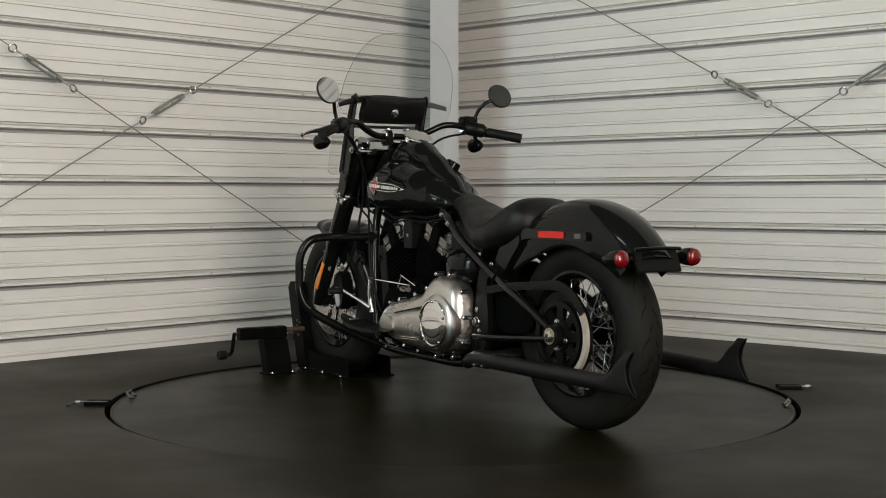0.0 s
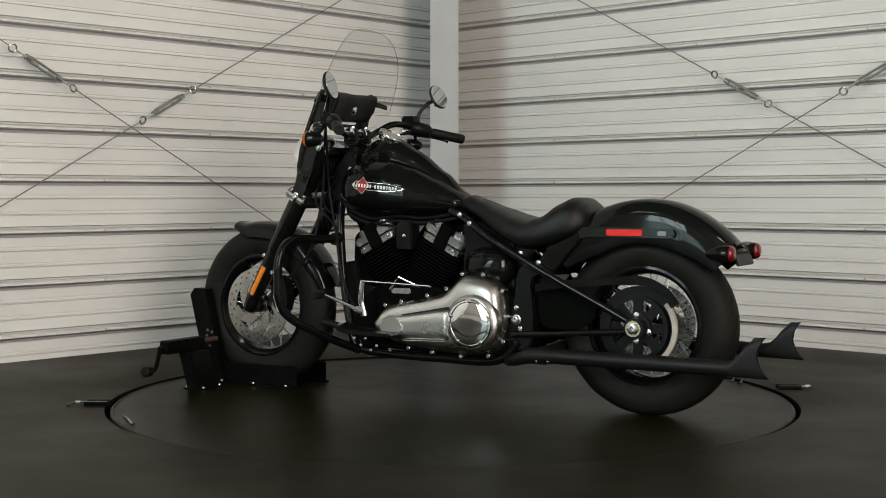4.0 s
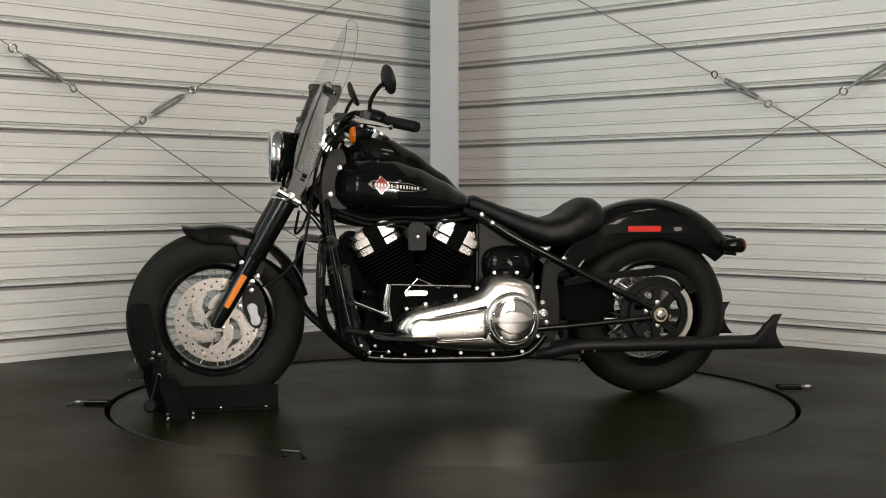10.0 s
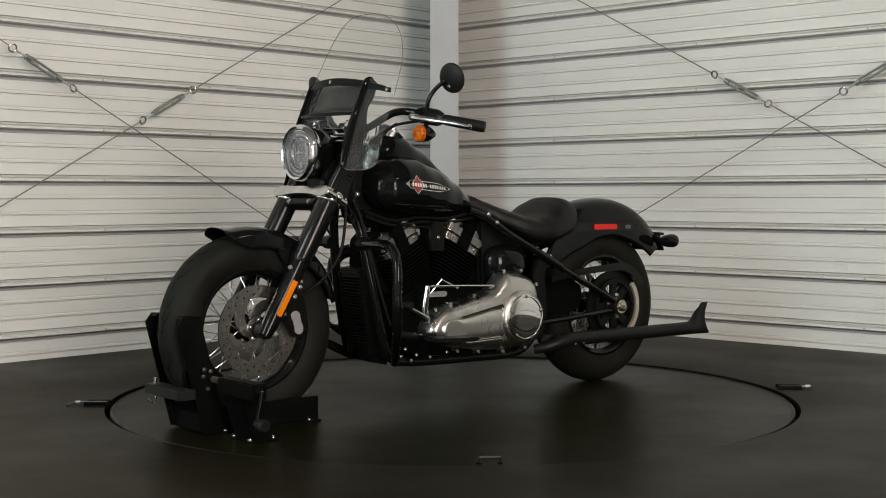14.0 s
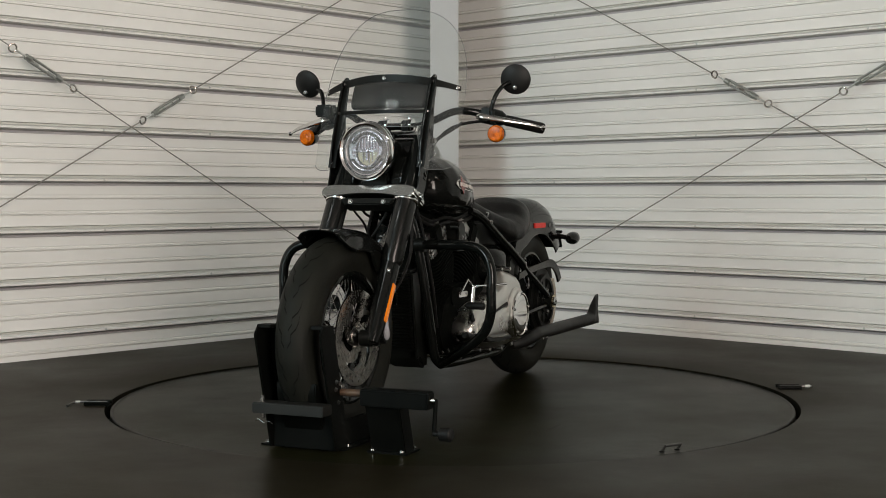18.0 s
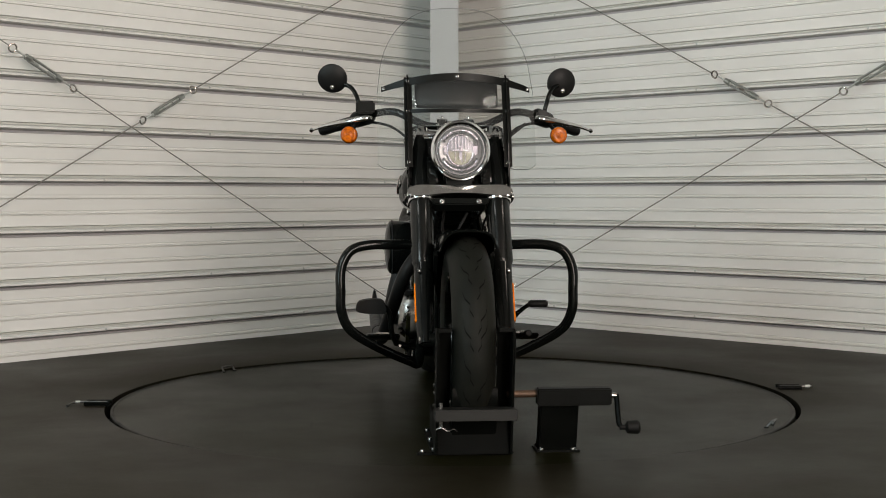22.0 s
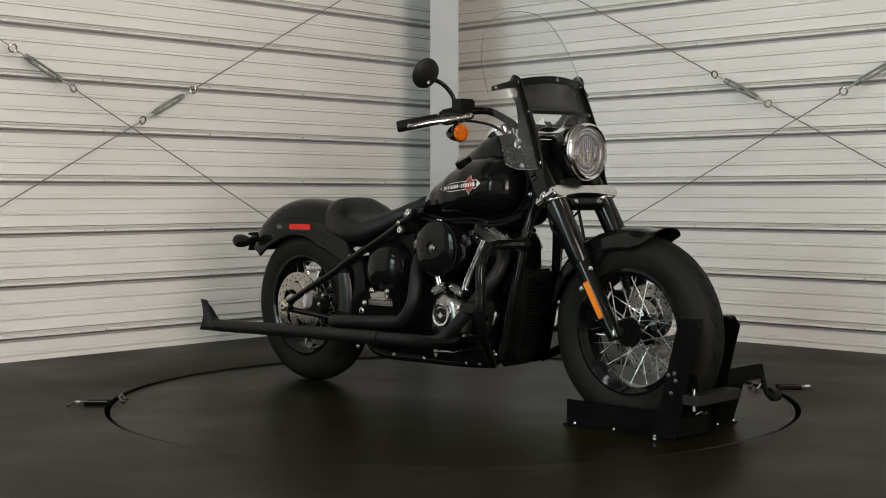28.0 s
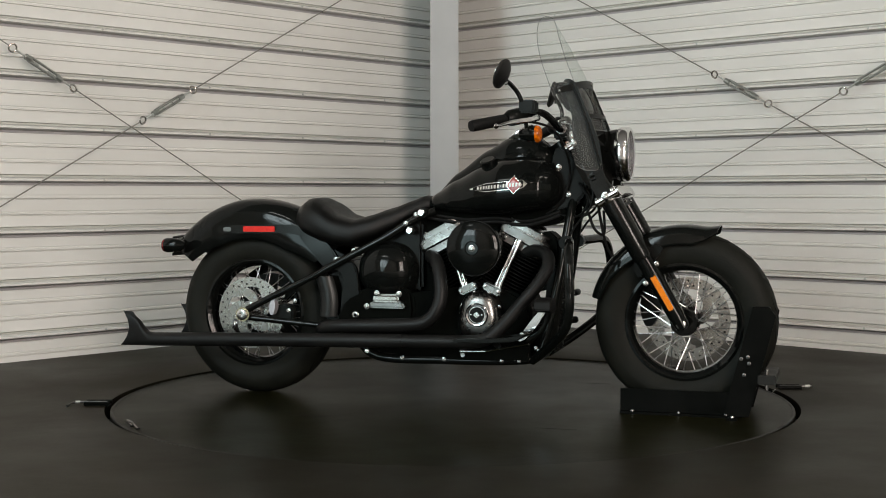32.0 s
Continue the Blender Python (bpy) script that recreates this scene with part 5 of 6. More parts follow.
# cam cover, right
cam_c = pillow(smooth_outline([(0.083, 0.262), (0.080, 0.345), (0.105, 0.400), (0.155, 0.418), (0.21, 0.402), (0.236, 0.345), (0.235, 0.262), (0.16, 0.238)], 4), (0.158, 0.350), (0.158, 0.320), -0.140, -0.187, 10, 5.0)
cam_cover = part("cam_cover", cam_c, CAST, bike, "dark cast cam cover")
part("cam_ring", lathe([(0, 0.0), (0, 0.042), (-0.008, 0.042), (-0.012, 0.038), (-0.011, 0.032), (-0.007, 0.030), (-0.007, 0.0)], 40, at=(0.158, -0.187, 0.333)), CHROME, cam_cover, "chrome ring of the cam cover")
part("cam_medallion", lathe([(0, 0.0), (0, 0.028), (-0.003, 0.027), (-0.003, 0.0)], 32, at=(0.158, -0.1935, 0.333)), GLOSS, cam_cover, "black medallion")
part("medallion_shape", slab([(0.145, 0.333), (0.158, 0.322), (0.171, 0.333), (0.158, 0.344)], -0.1980, -0.1960), BADGE_SILVER, cam_cover)
for x in (0.138, 0.178):
    bolt((x, -0.1965, 0.333), (0, -1, 0), 0.0028, cam_cover)
for p in ((0.092, 0.275), (0.09, 0.36), (0.135, 0.41), (0.19, 0.41), (0.228, 0.36), (0.226, 0.27)):
    bolt((p[0], -0.150, p[1]), (0, -1, 0), 0.006, cam_cover)
for x0, x1, z1 in ((0.205, 0.285, 0.60), (0.219, 0.299, 0.597), (0.110, 0.046, 0.60), (0.096, 0.032, 0.597)):
    part("pushrod_tube", tube([(x0, -0.135, 0.41), (x0 + (x1 - x0) * 0.45, -0.13, 0.50), (x0 + (x1 - x0) * 0.46, -0.13, 0.502), (x1, -0.115, z1)], [0.010, 0.010, 0.0072, 0.0072], 14, smooth=False), CHROME, bike, "chrome pushrod tube")
for x in (0.115, 0.205):
    tb = block(-0.034, 0.034, -0.168, -0.10, -0.014, 0.014, 0.005)
    tb.transform(Matrix.Translation((x, 0, 0.424)) @ pose(0, 0, 0, 0, 24 if x > 0.16 else -24, 0))
    tappet = part("tappet_block", tb, CAST, bike, "polished tappet block")
    for dx in (-0.024, 0.024):
        bolt((x + dx, -0.169, 0.424 - dx * (0.44 if x > 0.16 else -0.44)), (0, -1, 0), 0.006, tappet)
# air cleaner, right
air = part("air_cleaner", lathe([(0.03, 0.0), (0.03, 0.086), (0.0, 0.094), (-0.055, 0.097), (-0.066, 0.093), (-0.074, 0.080), (-0.081, 0.045), (-0.082, 0.026), (-0.078, 0.022), (-0.078, 0.0)], 56, at=(0.149, -0.150, 0.570)), GLOSS, bike, "round gloss black air cleaner")
bolt((0.149, -0.228, 0.570), (0, -1, 0), 0.011, air)
part("cleaner_seam", lathe([(-0.205, 0.0968), (-0.205, 0.0985), (-0.209, 0.0985), (-0.209, 0.0968)], 56, at=(0.149, 0, 0.570), closed=True), GAP, air)
part("intake", bar((0.15, -0.12, 0.56), (0.15, 0.02, 0.55), 0.04), ENGINE, bike)

# dark backbone and fillers behind and above the engine
part("backbone", slab(smooth_outline([(-0.07, 0.64), (0.10, 0.645), (0.30, 0.64), (0.43, 0.66), (0.45, 0.73), (0.30, 0.72), (0.0, 0.715), (-0.07, 0.71)], 2), -0.055, 0.055, 0.008), ENGINE, bike, "black frame backbone")
part("rear_engine_mount", block(-0.12, 0.02, -0.055, 0.055, 0.38, 0.68, 0.008), ENGINE, bike)
part("front_engine_mount", slab(smooth_outline([(0.25, 0.42), (0.40, 0.42), (0.42, 0.60), (0.34, 0.62), (0.26, 0.50)], 2), -0.045, 0.045, 0.006), ENGINE, bike)
for y, z in ((0.075, 0.672), (0.085, 0.655), (-0.075, 0.668), (-0.088, 0.655)):
    part("wiring_loom", tube([(-0.06, y * 0.9, z + 0.02), (0.08, y, z), (0.20, y * 1.05, z + 0.006), (0.32, y, z - 0.004), (0.43, y * 0.8, z + 0.03)], 0.0065, 8), GRIP, bike)

# exhausts
part("front_exhaust_pipe", tube([(0.285, -0.07, 0.545), (0.355, -0.10, 0.560), (0.405, -0.140, 0.535), (0.392, -0.178, 0.468), (0.305, -0.212, 0.355), (0.235, -0.235, 0.275), (0.175, -0.245, 0.245), (0.05, -0.248, 0.241), (-0.20, -0.250, 0.236)], 0.0235, 18), MATT, bike, "flat black front exhaust pipe")
part("rear_exhaust_pipe", tube([(-0.045, -0.09, 0.535), (-0.005, -0.145, 0.515), (0.018, -0.180, 0.455), (0.022, -0.200, 0.375), (-0.02, -0.208, 0.310), (-0.10, -0.212, 0.292), (-0.36, -0.214, 0.281), (-0.44, -0.17, 0.265), (-0.46, -0.05, 0.225), (-0.42, 0.10, 0.200), (-0.36, 0.165, 0.198)], 0.0250, 18), MATT, bike, "flat black rear exhaust pipe")


def fishtail(pts, r, y, label):
    """A long pipe that flattens into a fishtail: a fin flared up, its end cut in a hollow curve."""
    m = part("muffler", tube(pts, r, 20), MATT, bike, label)
    x0, z0, r0 = pts[-1][0], pts[-1][2], r[-1]
    high = [(0.0, r0, r0), (0.2, r0 + 0.003, 0.024), (0.35, 0.047, 0.0205), (0.55, 0.080, 0.0165), (0.75, 0.096, 0.0135), (1.0, 0.1055, 0.0115)]
    reach = [(0.0, 0.146), (0.12, 0.128), (0.3, 0.112), (0.5, 0.104), (0.72, 0.108), (0.9, 0.122), (1.0, 0.134)]
    rings = []
    for k in range(19):
        f = min(k, 16) / 16
        zt, half = lerp(high, f)
        zb = -r0 - 0.0015 * f
        thin, back = (1.0, 0.0) if k < 17 else ((0.62, 0.0) if k == 17 else (0.5, 0.035))
        ring = []
        for q in range(28):
            a = 2 * math.pi * q / 28
            sq = math.copysign(abs(math.sin(a)) ** (1 - 0.25 * f), math.sin(a))
            h = 0.5 + 0.5 * sq * (0.97 if k > 16 else 1.0)
            ring.append((x0 - f * lerp(reach, h)[0] + back, y + half * thin * math.cos(a), z0 + zb + (zt - zb) * h))
        rings.append(ring)
    part("fishtail", loft(rings), MATT, m, "flat black fishtail tip", angle=45)
    return m


fishtail([(-0.10, -0.250, 0.238), (-0.6, -0.250, 0.227), (-1.098, -0.245, 0.213)], [0.0255, 0.0255, 0.0255], -0.245, "long flat black exhaust pipe")
fishtail([(-0.300, 0.150, 0.170), (-0.345, 0.185, 0.181), (-0.405, 0.205, 0.198), (-0.47, 0.208, 0.204), (-0.75, 0.213, 0.204), (-1.104, 0.216, 0.203)], [0.018, 0.022, 0.0255, 0.0262, 0.0262, 0.0262], 0.216, "long flat black exhaust pipe")
for x in (-0.445, -0.49):
    bolt((x, 0.228, 0.186), (0, 0.8, -0.6), 0.006, bike)
part("muffler_bracket", block(-0.47, -0.36, 0.145, 0.195, 0.17, 0.215, 0.006), SATIN, bike)
part("heat_shield_clip", lathe([(-0.012, 0.026), (0.012, 0.026), (0.012, 0.023), (-0.012, 0.023)], 20, at=(-0.30, -0.25, 0.233), axis="x", closed=True), MATT, bike)
bolt((-0.246, -0.226, 0.196), (0, -1, 0.2), 0.008, bike)

# frame
for sg in (1, -1):
    part("down_tube", tube([(0.475, 0.035 * sg, 0.765), (0.465, 0.075 * sg, 0.66), (0.432, 0.105 * sg, 0.45), (0.392, 0.115 * sg, 0.26), (0.358, 0.118 * sg, 0.185), (0.26, 0.12 * sg, 0.165), (0.0, 0.125 * sg, 0.160), (-0.24, 0.125 * sg, 0.165), (-0.33, 0.125 * sg, 0.24)], 0.0165, 14), GLOSS, bike, "gloss black frame tube")
    part("seat_rail", tube([(-0.03, 0.085 * sg, 0.700), (-0.10, 0.105 * sg, 0.672), (-0.20, 0.125 * sg, 0.608), (-0.34, 0.138 * sg, 0.535), (-0.45, 0.143 * sg, 0.478)], 0.0145, 12), SEMI, bike, "black rear frame rail")
    part("rear_stay", tube([(-0.40, 0.135 * sg, 0.505), (-0.50, 0.138 * sg, 0.452), (-0.64, 0.142 * sg, 0.385), (-0.765, 0.145 * sg, 0.322)], 0.013, 12), SEMI, bike, "black swingarm stay")
    part("swingarm", tube([(-0.30, 0.128 * sg, 0.262), (-0.46, 0.133 * sg, 0.272), (-0.76, 0.140 * sg, 0.296)], [0.013, 0.0105, 0.0115], 14, smooth=False), SEMI, bike, "black swingarm tube")
    part("pivot_plate", slab(smooth_outline([(-0.285, 0.22), (-0.37, 0.22), (-0.385, 0.34), (-0.375, 0.47), (-0.43, 0.485), (-0.40, 0.52), (-0.33, 0.50), (-0.315, 0.40), (-0.30, 0.32)], 3), 0.104 * sg, 0.130 * sg, 0.005), SATIN, bike)
    bolt((-0.322, 0.131 * sg, 0.316), (0, sg, 0), 0.017, bike)
    for p in ((-0.322, 0.358), (-0.336, 0.285), (-0.09, 0.686), (-0.13, 0.655), (-0.335, 0.552), (-0.405, 0.520)):
        bolt((p[0], (0.131 if p[1] < 0.5 else 0.128) * sg, p[1]), (0, sg, 0), 0.008, bike)
    part("axle_block", lathe([(-0.012, 0.0), (-0.012, 0.036), (0.012, 0.036), (0.014, 0.0)], 24, at=(-0.772, 0.146 * sg, 0.308)) if sg > 0 else lathe([(-0.012, 0.0), (-0.012, 0.025), (0.012, 0.025), (0.014, 0.0)], 24, at=(-0.772, 0.146 * sg, 0.308)), SATIN, bike)
    part("rear_axle_nut", lathe([(0, 0), (0, 0.021), (0.010 * sg, 0.021), (0.013 * sg, 0.015), (0.013 * sg, 0.008), (0.004 * sg, 0.007), (0.004 * sg, 0)], 6 if sg > 0 else 18, at=(-0.772, 0.160 * sg, 0.308)), BOLT, bike, "bright rear axle nut")
    part("axle_washer", lathe([(0, 0.012), (0, 0.0275), (0.003 * sg, 0.0275), (0.003 * sg, 0.012)], 24, at=(-0.772, 0.1605 * sg, 0.308), closed=True), BRASS, bike, "yellow zinc washer")
    # engine guard
    g = [(0.462, 0.095, 0.590), (0.490, 0.20, 0.592), (0.512, 0.296, 0.592), (0.522, 0.356, 0.572), (0.530, 0.386, 0.515), (0.533, 0.388, 0.44), (0.530, 0.385, 0.372), (0.508, 0.352, 0.305), (0.435, 0.25, 0.235), (0.345, 0.125, 0.170)]
    part("engine_guard", tube([(x, y * sg, z) for x, y, z in g], 0.0165, 16), GLOSS, bike, "gloss black tubular engine guard")
    part("guard_clamp", turned([(-0.018, 0), (-0.018, 0.024), (0.018, 0.024), (0.018, 0)], aim((0.462, 0.105 * sg, 0.59), (0, 1, 0)), 18), SATIN, bike)
    part("footboard", slab(smooth_outline([(0.115, 0.245), (0.30, 0.250), (0.345, 0.268), (0.345, 0.278), (0.29, 0.262), (0.115, 0.258)], 2), 0.185 * sg, 0.300 * sg, 0.004), SATIN, bike, "narrow black footboard")
    part("footboard_trim", block(0.334, 0.348, 0.246 * sg - 0.024, 0.246 * sg + 0.024, 0.2765, 0.2835, 0.002), LEVER, bike, "small bright footboard trim")
    part("footboard_bracket", tube([(0.22, 0.12 * sg, 0.21), (0.23, 0.20 * sg, 0.235)], 0.012, 10), SATIN, bike)
part("shifter_toe", tube([(0.335, 0.245, 0.268), (0.375, 0.250, 0.275), (0.425, 0.252, 0.284), (0.432, 0.252, 0.285)], [0.011, 0.013, 0.013, 0.008], 14, smooth=False), GRIP, bike, "black rubber toe peg")
# brake pedal, right
part("brake_pedal_arm", tube([(0.345, -0.20, 0.245), (0.40, -0.215, 0.29), (0.43, -0.225, 0.36), (0.425, -0.25, 0.385)], 0.009, 10), SATIN, bike)
part("brake_pedal_pad", slab(smooth_outline([(-0.33, 0.362), (-0.245, 0.356), (-0.235, 0.372), (-0.25, 0.405), (-0.32, 0.402), (-0.335, 0.385)], 3), 0.400, 0.455, 0.006, plane="yz"), GRIP, bike, "black rubber brake pedal pad")
for p in ((0.31, 0.215), (0.26, 0.19), (0.33, 0.19), (0.20, 0.178), (0.285, 0.172), (0.12, 0.19), (0.36, 0.215)):
    for sg in (1, -1):
        bolt((p[0], 0.140 * sg, p[1]), (0, sg, 0), 0.006, bike)
for x, z in ((0.02, 0.163), (0.235, 0.166), (0.300, 0.168), (0.345, 0.176), (0.372, 0.205), (-0.14, 0.163)):
    bolt((x, -0.141, z), (0, -1, 0), 0.0075, bike)
part("lower_case_plate", block(0.02, 0.34, -0.150, -0.125, 0.165, 0.225, 0.006), ENGINE, bike)
part("bright_side_shield", slab(smooth_outline([(0.335, 0.255), (0.30, 0.245), (0.36, 0.33), (0.395, 0.36), (0.392, 0.33)], 3), -0.165, -0.150, 0.003), CHROME, bike, "small chrome side shield")
part("master_cylinder", tube([(0.085, -0.150, 0.196), (0.110, -0.152, 0.197), (0.112, -0.152, 0.197), (0.180, -0.152, 0.200)], [0.009, 0.009, 0.0065, 0.0065], 12, smooth=False), LEVER, bike, "bright rear brake master cylinder")
part("brake_rod", tube([(0.180, -0.152, 0.200), (0.345, -0.185, 0.236)], 0.0045, 8), LEVER, bike, "bright brake rod")
part("case_stud", bar((0.095, -0.150, 0.184), (0.095, -0.158, 0.184), 0.008), BOLT, bike)
# oil cooler between the down tubes
cooler = part("oil_cooler", block(0.395, 0.455, -0.062, 0.062, 0.225, 0.490, 0.006), SATIN, bike, "black finned oil cooler")
cooler.matrix_basis = Matrix.Translation((-0.070, 0, 0.06)) @ pose(0, 0, 0, 0, 8, 0)
fin = None
for k in range(22):
    z = 0.238 + k * 0.0112
    if fin is None:
        fin = part("cooler_fin", block(0.425, 0.468, -0.056, 0.056, -0.0018, 0.0018, 0.0005, 1), ENGINE, cooler)
        fin.matrix_basis = Matrix.Translation((0, 0, z))
    else:
        twin(fin, Matrix.Translation((0, 0, z)), cooler)
part("cooler_cap", block(0.392, 0.462, -0.066, 0.066, 0.485, 0.508, 0.008), SATIN, cooler)
part("chin_cover", slab(smooth_outline([(0.32, 0.155), (0.375, 0.175), (0.395, 0.24), (0.38, 0.29), (0.32, 0.28)], 2), -0.066, 0.066, 0.010), SATIN, bike)
for sg in (1, -1):
    part("cooler_side", block(0.40, 0.460, 0.064 * sg - 0.005, 0.064 * sg + 0.005, 0.20, 0.50, 0.003), SATIN, cooler)

# oil tank and side covers
for sg in (1, -1):
    rings = []
    for k in range(13):
        f = k / 12
        sc = max(0.02, (1 - f ** 2.3) ** 0.5)
        ex = 0.75 if sg > 0 else 0.9
        cx, cz, rx, rz = (-0.198, 0.500, 0.102, 0.072) if sg > 0 else (-0.209, 0.480, 0.118, 0.108)
        rings.append([(cx + rx * sc * math.copysign(abs(math.cos(a)) ** ex, math.cos(a)), sg * (0.070 + (0.088 if sg > 0 else 0.100) * f), cz + rz * sc * math.copysign(abs(math.sin(a)) ** ex, math.sin(a)))
                      for a in [2 * math.pi * q / 36 for q in range(36)]])
    part("side_cover", loft(rings), GLOSS, bike, "gloss black rounded side cover", angle=60)
part("battery_box", block(-0.30, -0.08, -0.085, 0.085, 0.41, 0.66, 0.01), SATIN, bike)
part("rear_inner_guard", slab(smooth_outline([(-0.40, 0.30), (-0.47, 0.30), (-0.455, 0.40), (-0.42, 0.50), (-0.36, 0.52), (-0.37, 0.40)], 3), -0.09, 0.09, 0.008), GLOSS, bike, "gloss black guard ahead of the rear tyre")

# seat
SEAT = [(-0.585, 0.655, 0.690, 0.070), (-0.57, 0.630, 0.722, 0.115), (-0.535, 0.600, 0.748, 0.140), (-0.505, 0.588, 0.752, 0.150), (-0.465, 0.574, 0.738, 0.158), (-0.41, 0.563, 0.702, 0.164), (-0.34, 0.562, 0.684, 0.160),
        (-0.28, 0.585, 0.692, 0.145), (-0.20, 0.625, 0.714, 0.112), (-0.13, 0.668, 0.740, 0.080), (-0.085, 0.694, 0.757, 0.066), (-0.06, 0.705, 0.752, 0.058), (-0.045, 0.715, 0.740, 0.045)]
rings = []
for i in range(55):
    x = -0.585 + 0.54 * i / 54
    zb, zt, w = lerp(SEAT, x)
    ring = []
    for j in range(32):
        a = 2 * math.pi * j / 32
        c, s = math.cos(a), math.sin(a)
        y = w * abs(c) ** 0.75 * (1 if c >= 0 else -1)
        dish = 0.020 * math.exp(-((x + 0.38) / 0.09) ** 2) * (1 - (y / w) ** 2)
        zc = zb + (zt - zb) * 0.40
        z = zc + (zt - zc) * s ** 0.75 - dish * s if s >= 0 else zc - (zc - zb) * abs(s) ** 0.6
        ring.append((x, y, z))
    rings.append(ring)
seat = part("seat", loft(rings), LEATHER, bike, "black vinyl solo saddle", angle=60)
for sg in (1, -1):
    line = []
    for i in range(22):
        x = -0.55 + 0.47 * i / 21
        zb, zt, w = lerp(SEAT, x)
        line.append((x, sg * w * 0.955, zb + (zt - zb) * 0.58))
    part("seat_piping", tube(line, 0.0028, 6, steps=2), LEATHER, seat)


# rear fender
def rf_section(f):
    top = 0.438 - 0.012 * max(0, (f - 0.6) / 0.4) + 0.006 * max(0, 1 - f / 0.3)
    w = 0.100 - 0.010 * max(0, (f - 0.75) / 0.25)
    low = 0.292 + 0.045 * max(0, 1 - f / 0.22) ** 1.2 + 0.030 * max(0, (f - 0.72) / 0.28) ** 1.3
    low = min(low, top - 0.05)
    pts = [(low - 0.005, w + 0.001), (low, w + 0.002), (low + (top - low) * 0.45, w + 0.003), (top - 0.052, w * 0.98), (top - 0.028, w * 0.88), (top - 0.010, w * 0.64), (top - 0.002, w * 0.32)]
    return pts + [(top, 0.0)] + [(r, -y) for r, y in reversed(pts)]


fender("rear_fender", RC, 36, 142, rf_section, 60, label="gloss black rear fender")
for sg in (1, -1):
    rail = slab(smooth_outline([(-0.43, 0.505), (-0.475, 0.560), (-0.545, 0.602), (-0.62, 0.6145), (-0.87, 0.6125), (-0.893, 0.6175), (-0.900, 0.6275), (-0.893, 0.638), (-0.87, 0.643), (-0.62, 0.6475), (-0.545, 0.640), (-0.46, 0.590), (-0.405, 0.530)], 3), 0.103 * sg, 0.116 * sg, 0.004)
    strut = part("fender_strut", rail, SEMI, bike, "black tapered fender strut")
    part("red_reflector", slab(rounded(0.065, 0.0105, 0.004), -0.004, 0.004, 0.0015), REDR, strut, "red side reflector bar").matrix_basis = Matrix.Translation((-0.722, 0.1175 * sg, 0.630))
    part("strut_emblem", slab(rounded(0.016, 0.008, 0.006), -0.0015, 0.0015, 0.0006), DARKMETAL, strut).matrix_basis = Matrix.Translation((-0.856, 0.1170 * sg, 0.628))
    part("strut_foot", slab(smooth_outline([(-0.44, 0.47), (-0.40, 0.51), (-0.46, 0.60), (-0.53, 0.635), (-0.56, 0.61), (-0.50, 0.54)], 3), 0.098 * sg, 0.120 * sg, 0.006), GLOSS, bike)
    # tail lamp
    tl = part("tail_lamp", turned([(-0.082, 0.0), (-0.080, 0.012), (-0.060, 0.022), (-0.030, 0.0275), (-0.004, 0.0285), (0.0, 0.027), (0.0, 0.0)], aim((-1.100, 0.147 * sg, 0.566), (-1, 0, 0)), 26), GLOSS, bike, "black bullet tail lamp with red lens")
    part("red_lens", turned([(0.0, 0.0), (0.0, 0.0268), (0.006, 0.026), (0.013, 0.020), (0.016, 0.010), (0.0165, 0.0)], aim((-1.100, 0.147 * sg, 0.566), (-1, 0, 0)), 26), RED, tl, "red lamp lens")
part("lamp_bar", tube([(-1.055, -0.145, 0.566), (-1.060, -0.06, 0.578), (-1.060, 0.06, 0.578), (-1.055, 0.145, 0.566)], 0.011, 12), GLOSS, bike, "black tail lamp bar")
plate = block(-0.004, 0.004, -0.090, 0.090, -0.042, 0.030, 0.003)
plate.transform(Matrix.Translation((-1.092, 0, 0.562)) @ pose(0, 0, 0, 0, 22, 0))
part("plate_holder", plate, SATIN, bike, "empty black plate holder")
part("plate_lip", tube([(-1.098, -0.092, 0.593), (-1.104, 0, 0.596), (-1.098, 0.092, 0.593)], 0.006, 8), GLOSS, bike)

# rear drive: pulley, belt and guard, left; caliper, right
pul = bmesh.new()
join(pul, lathe([(0.098, 0.096), (0.098, 0.141), (0.110, 0.141), (0.110, 0.112), (0.128, 0.111), (0.128, 0.096)], 64, closed=True))
join(pul, lathe([(0.105, 0.0), (0.105, 0.050), (0.130, 0.050), (0.132, 0.0)], 32))
part("belt_pulley", pul, SATIN, rear_wheel, "black spoked belt pulley", smooth=False)
pspoke = part("pulley_spoke", slab(smooth_outline([(0.035, -0.020), (0.066, -0.0135), (0.090, -0.0150), (0.106, -0.028), (0.106, 0.028), (0.090, 0.0150), (0.066, 0.0135), (0.035, 0.020)], 2), 0.106, 0.120, 0.002), SATIN, rear_wheel)
for i in range(1, 8):
    twin(pspoke, pose(0, 0, 0, 0, 45 * i, 0), rear_wheel)
belt = []
for i in range(41):
    a = radians(140 + (300 - 140) * i / 40)
    c, s = math.cos(a), math.sin(a)
    belt.append([(RC.x + r * c, y, RC.z + r * s) for r, y in ((0.125, 0.112), (0.142, 0.112), (0.142, 0.127), (0.125, 0.127))])
part("drive_belt", loft(belt), BELT, bike, "cream-edged drive belt", angle=40)
guard = []
for i in range(21):
    a = radians(150 - 62 * i / 20)
    guard.append([(RC.x + r * math.cos(a), y, RC.z + r * math.sin(a)) for r, y in ((0.146, 0.135), (0.178, 0.137), (0.178, 0.146), (0.146, 0.144))])
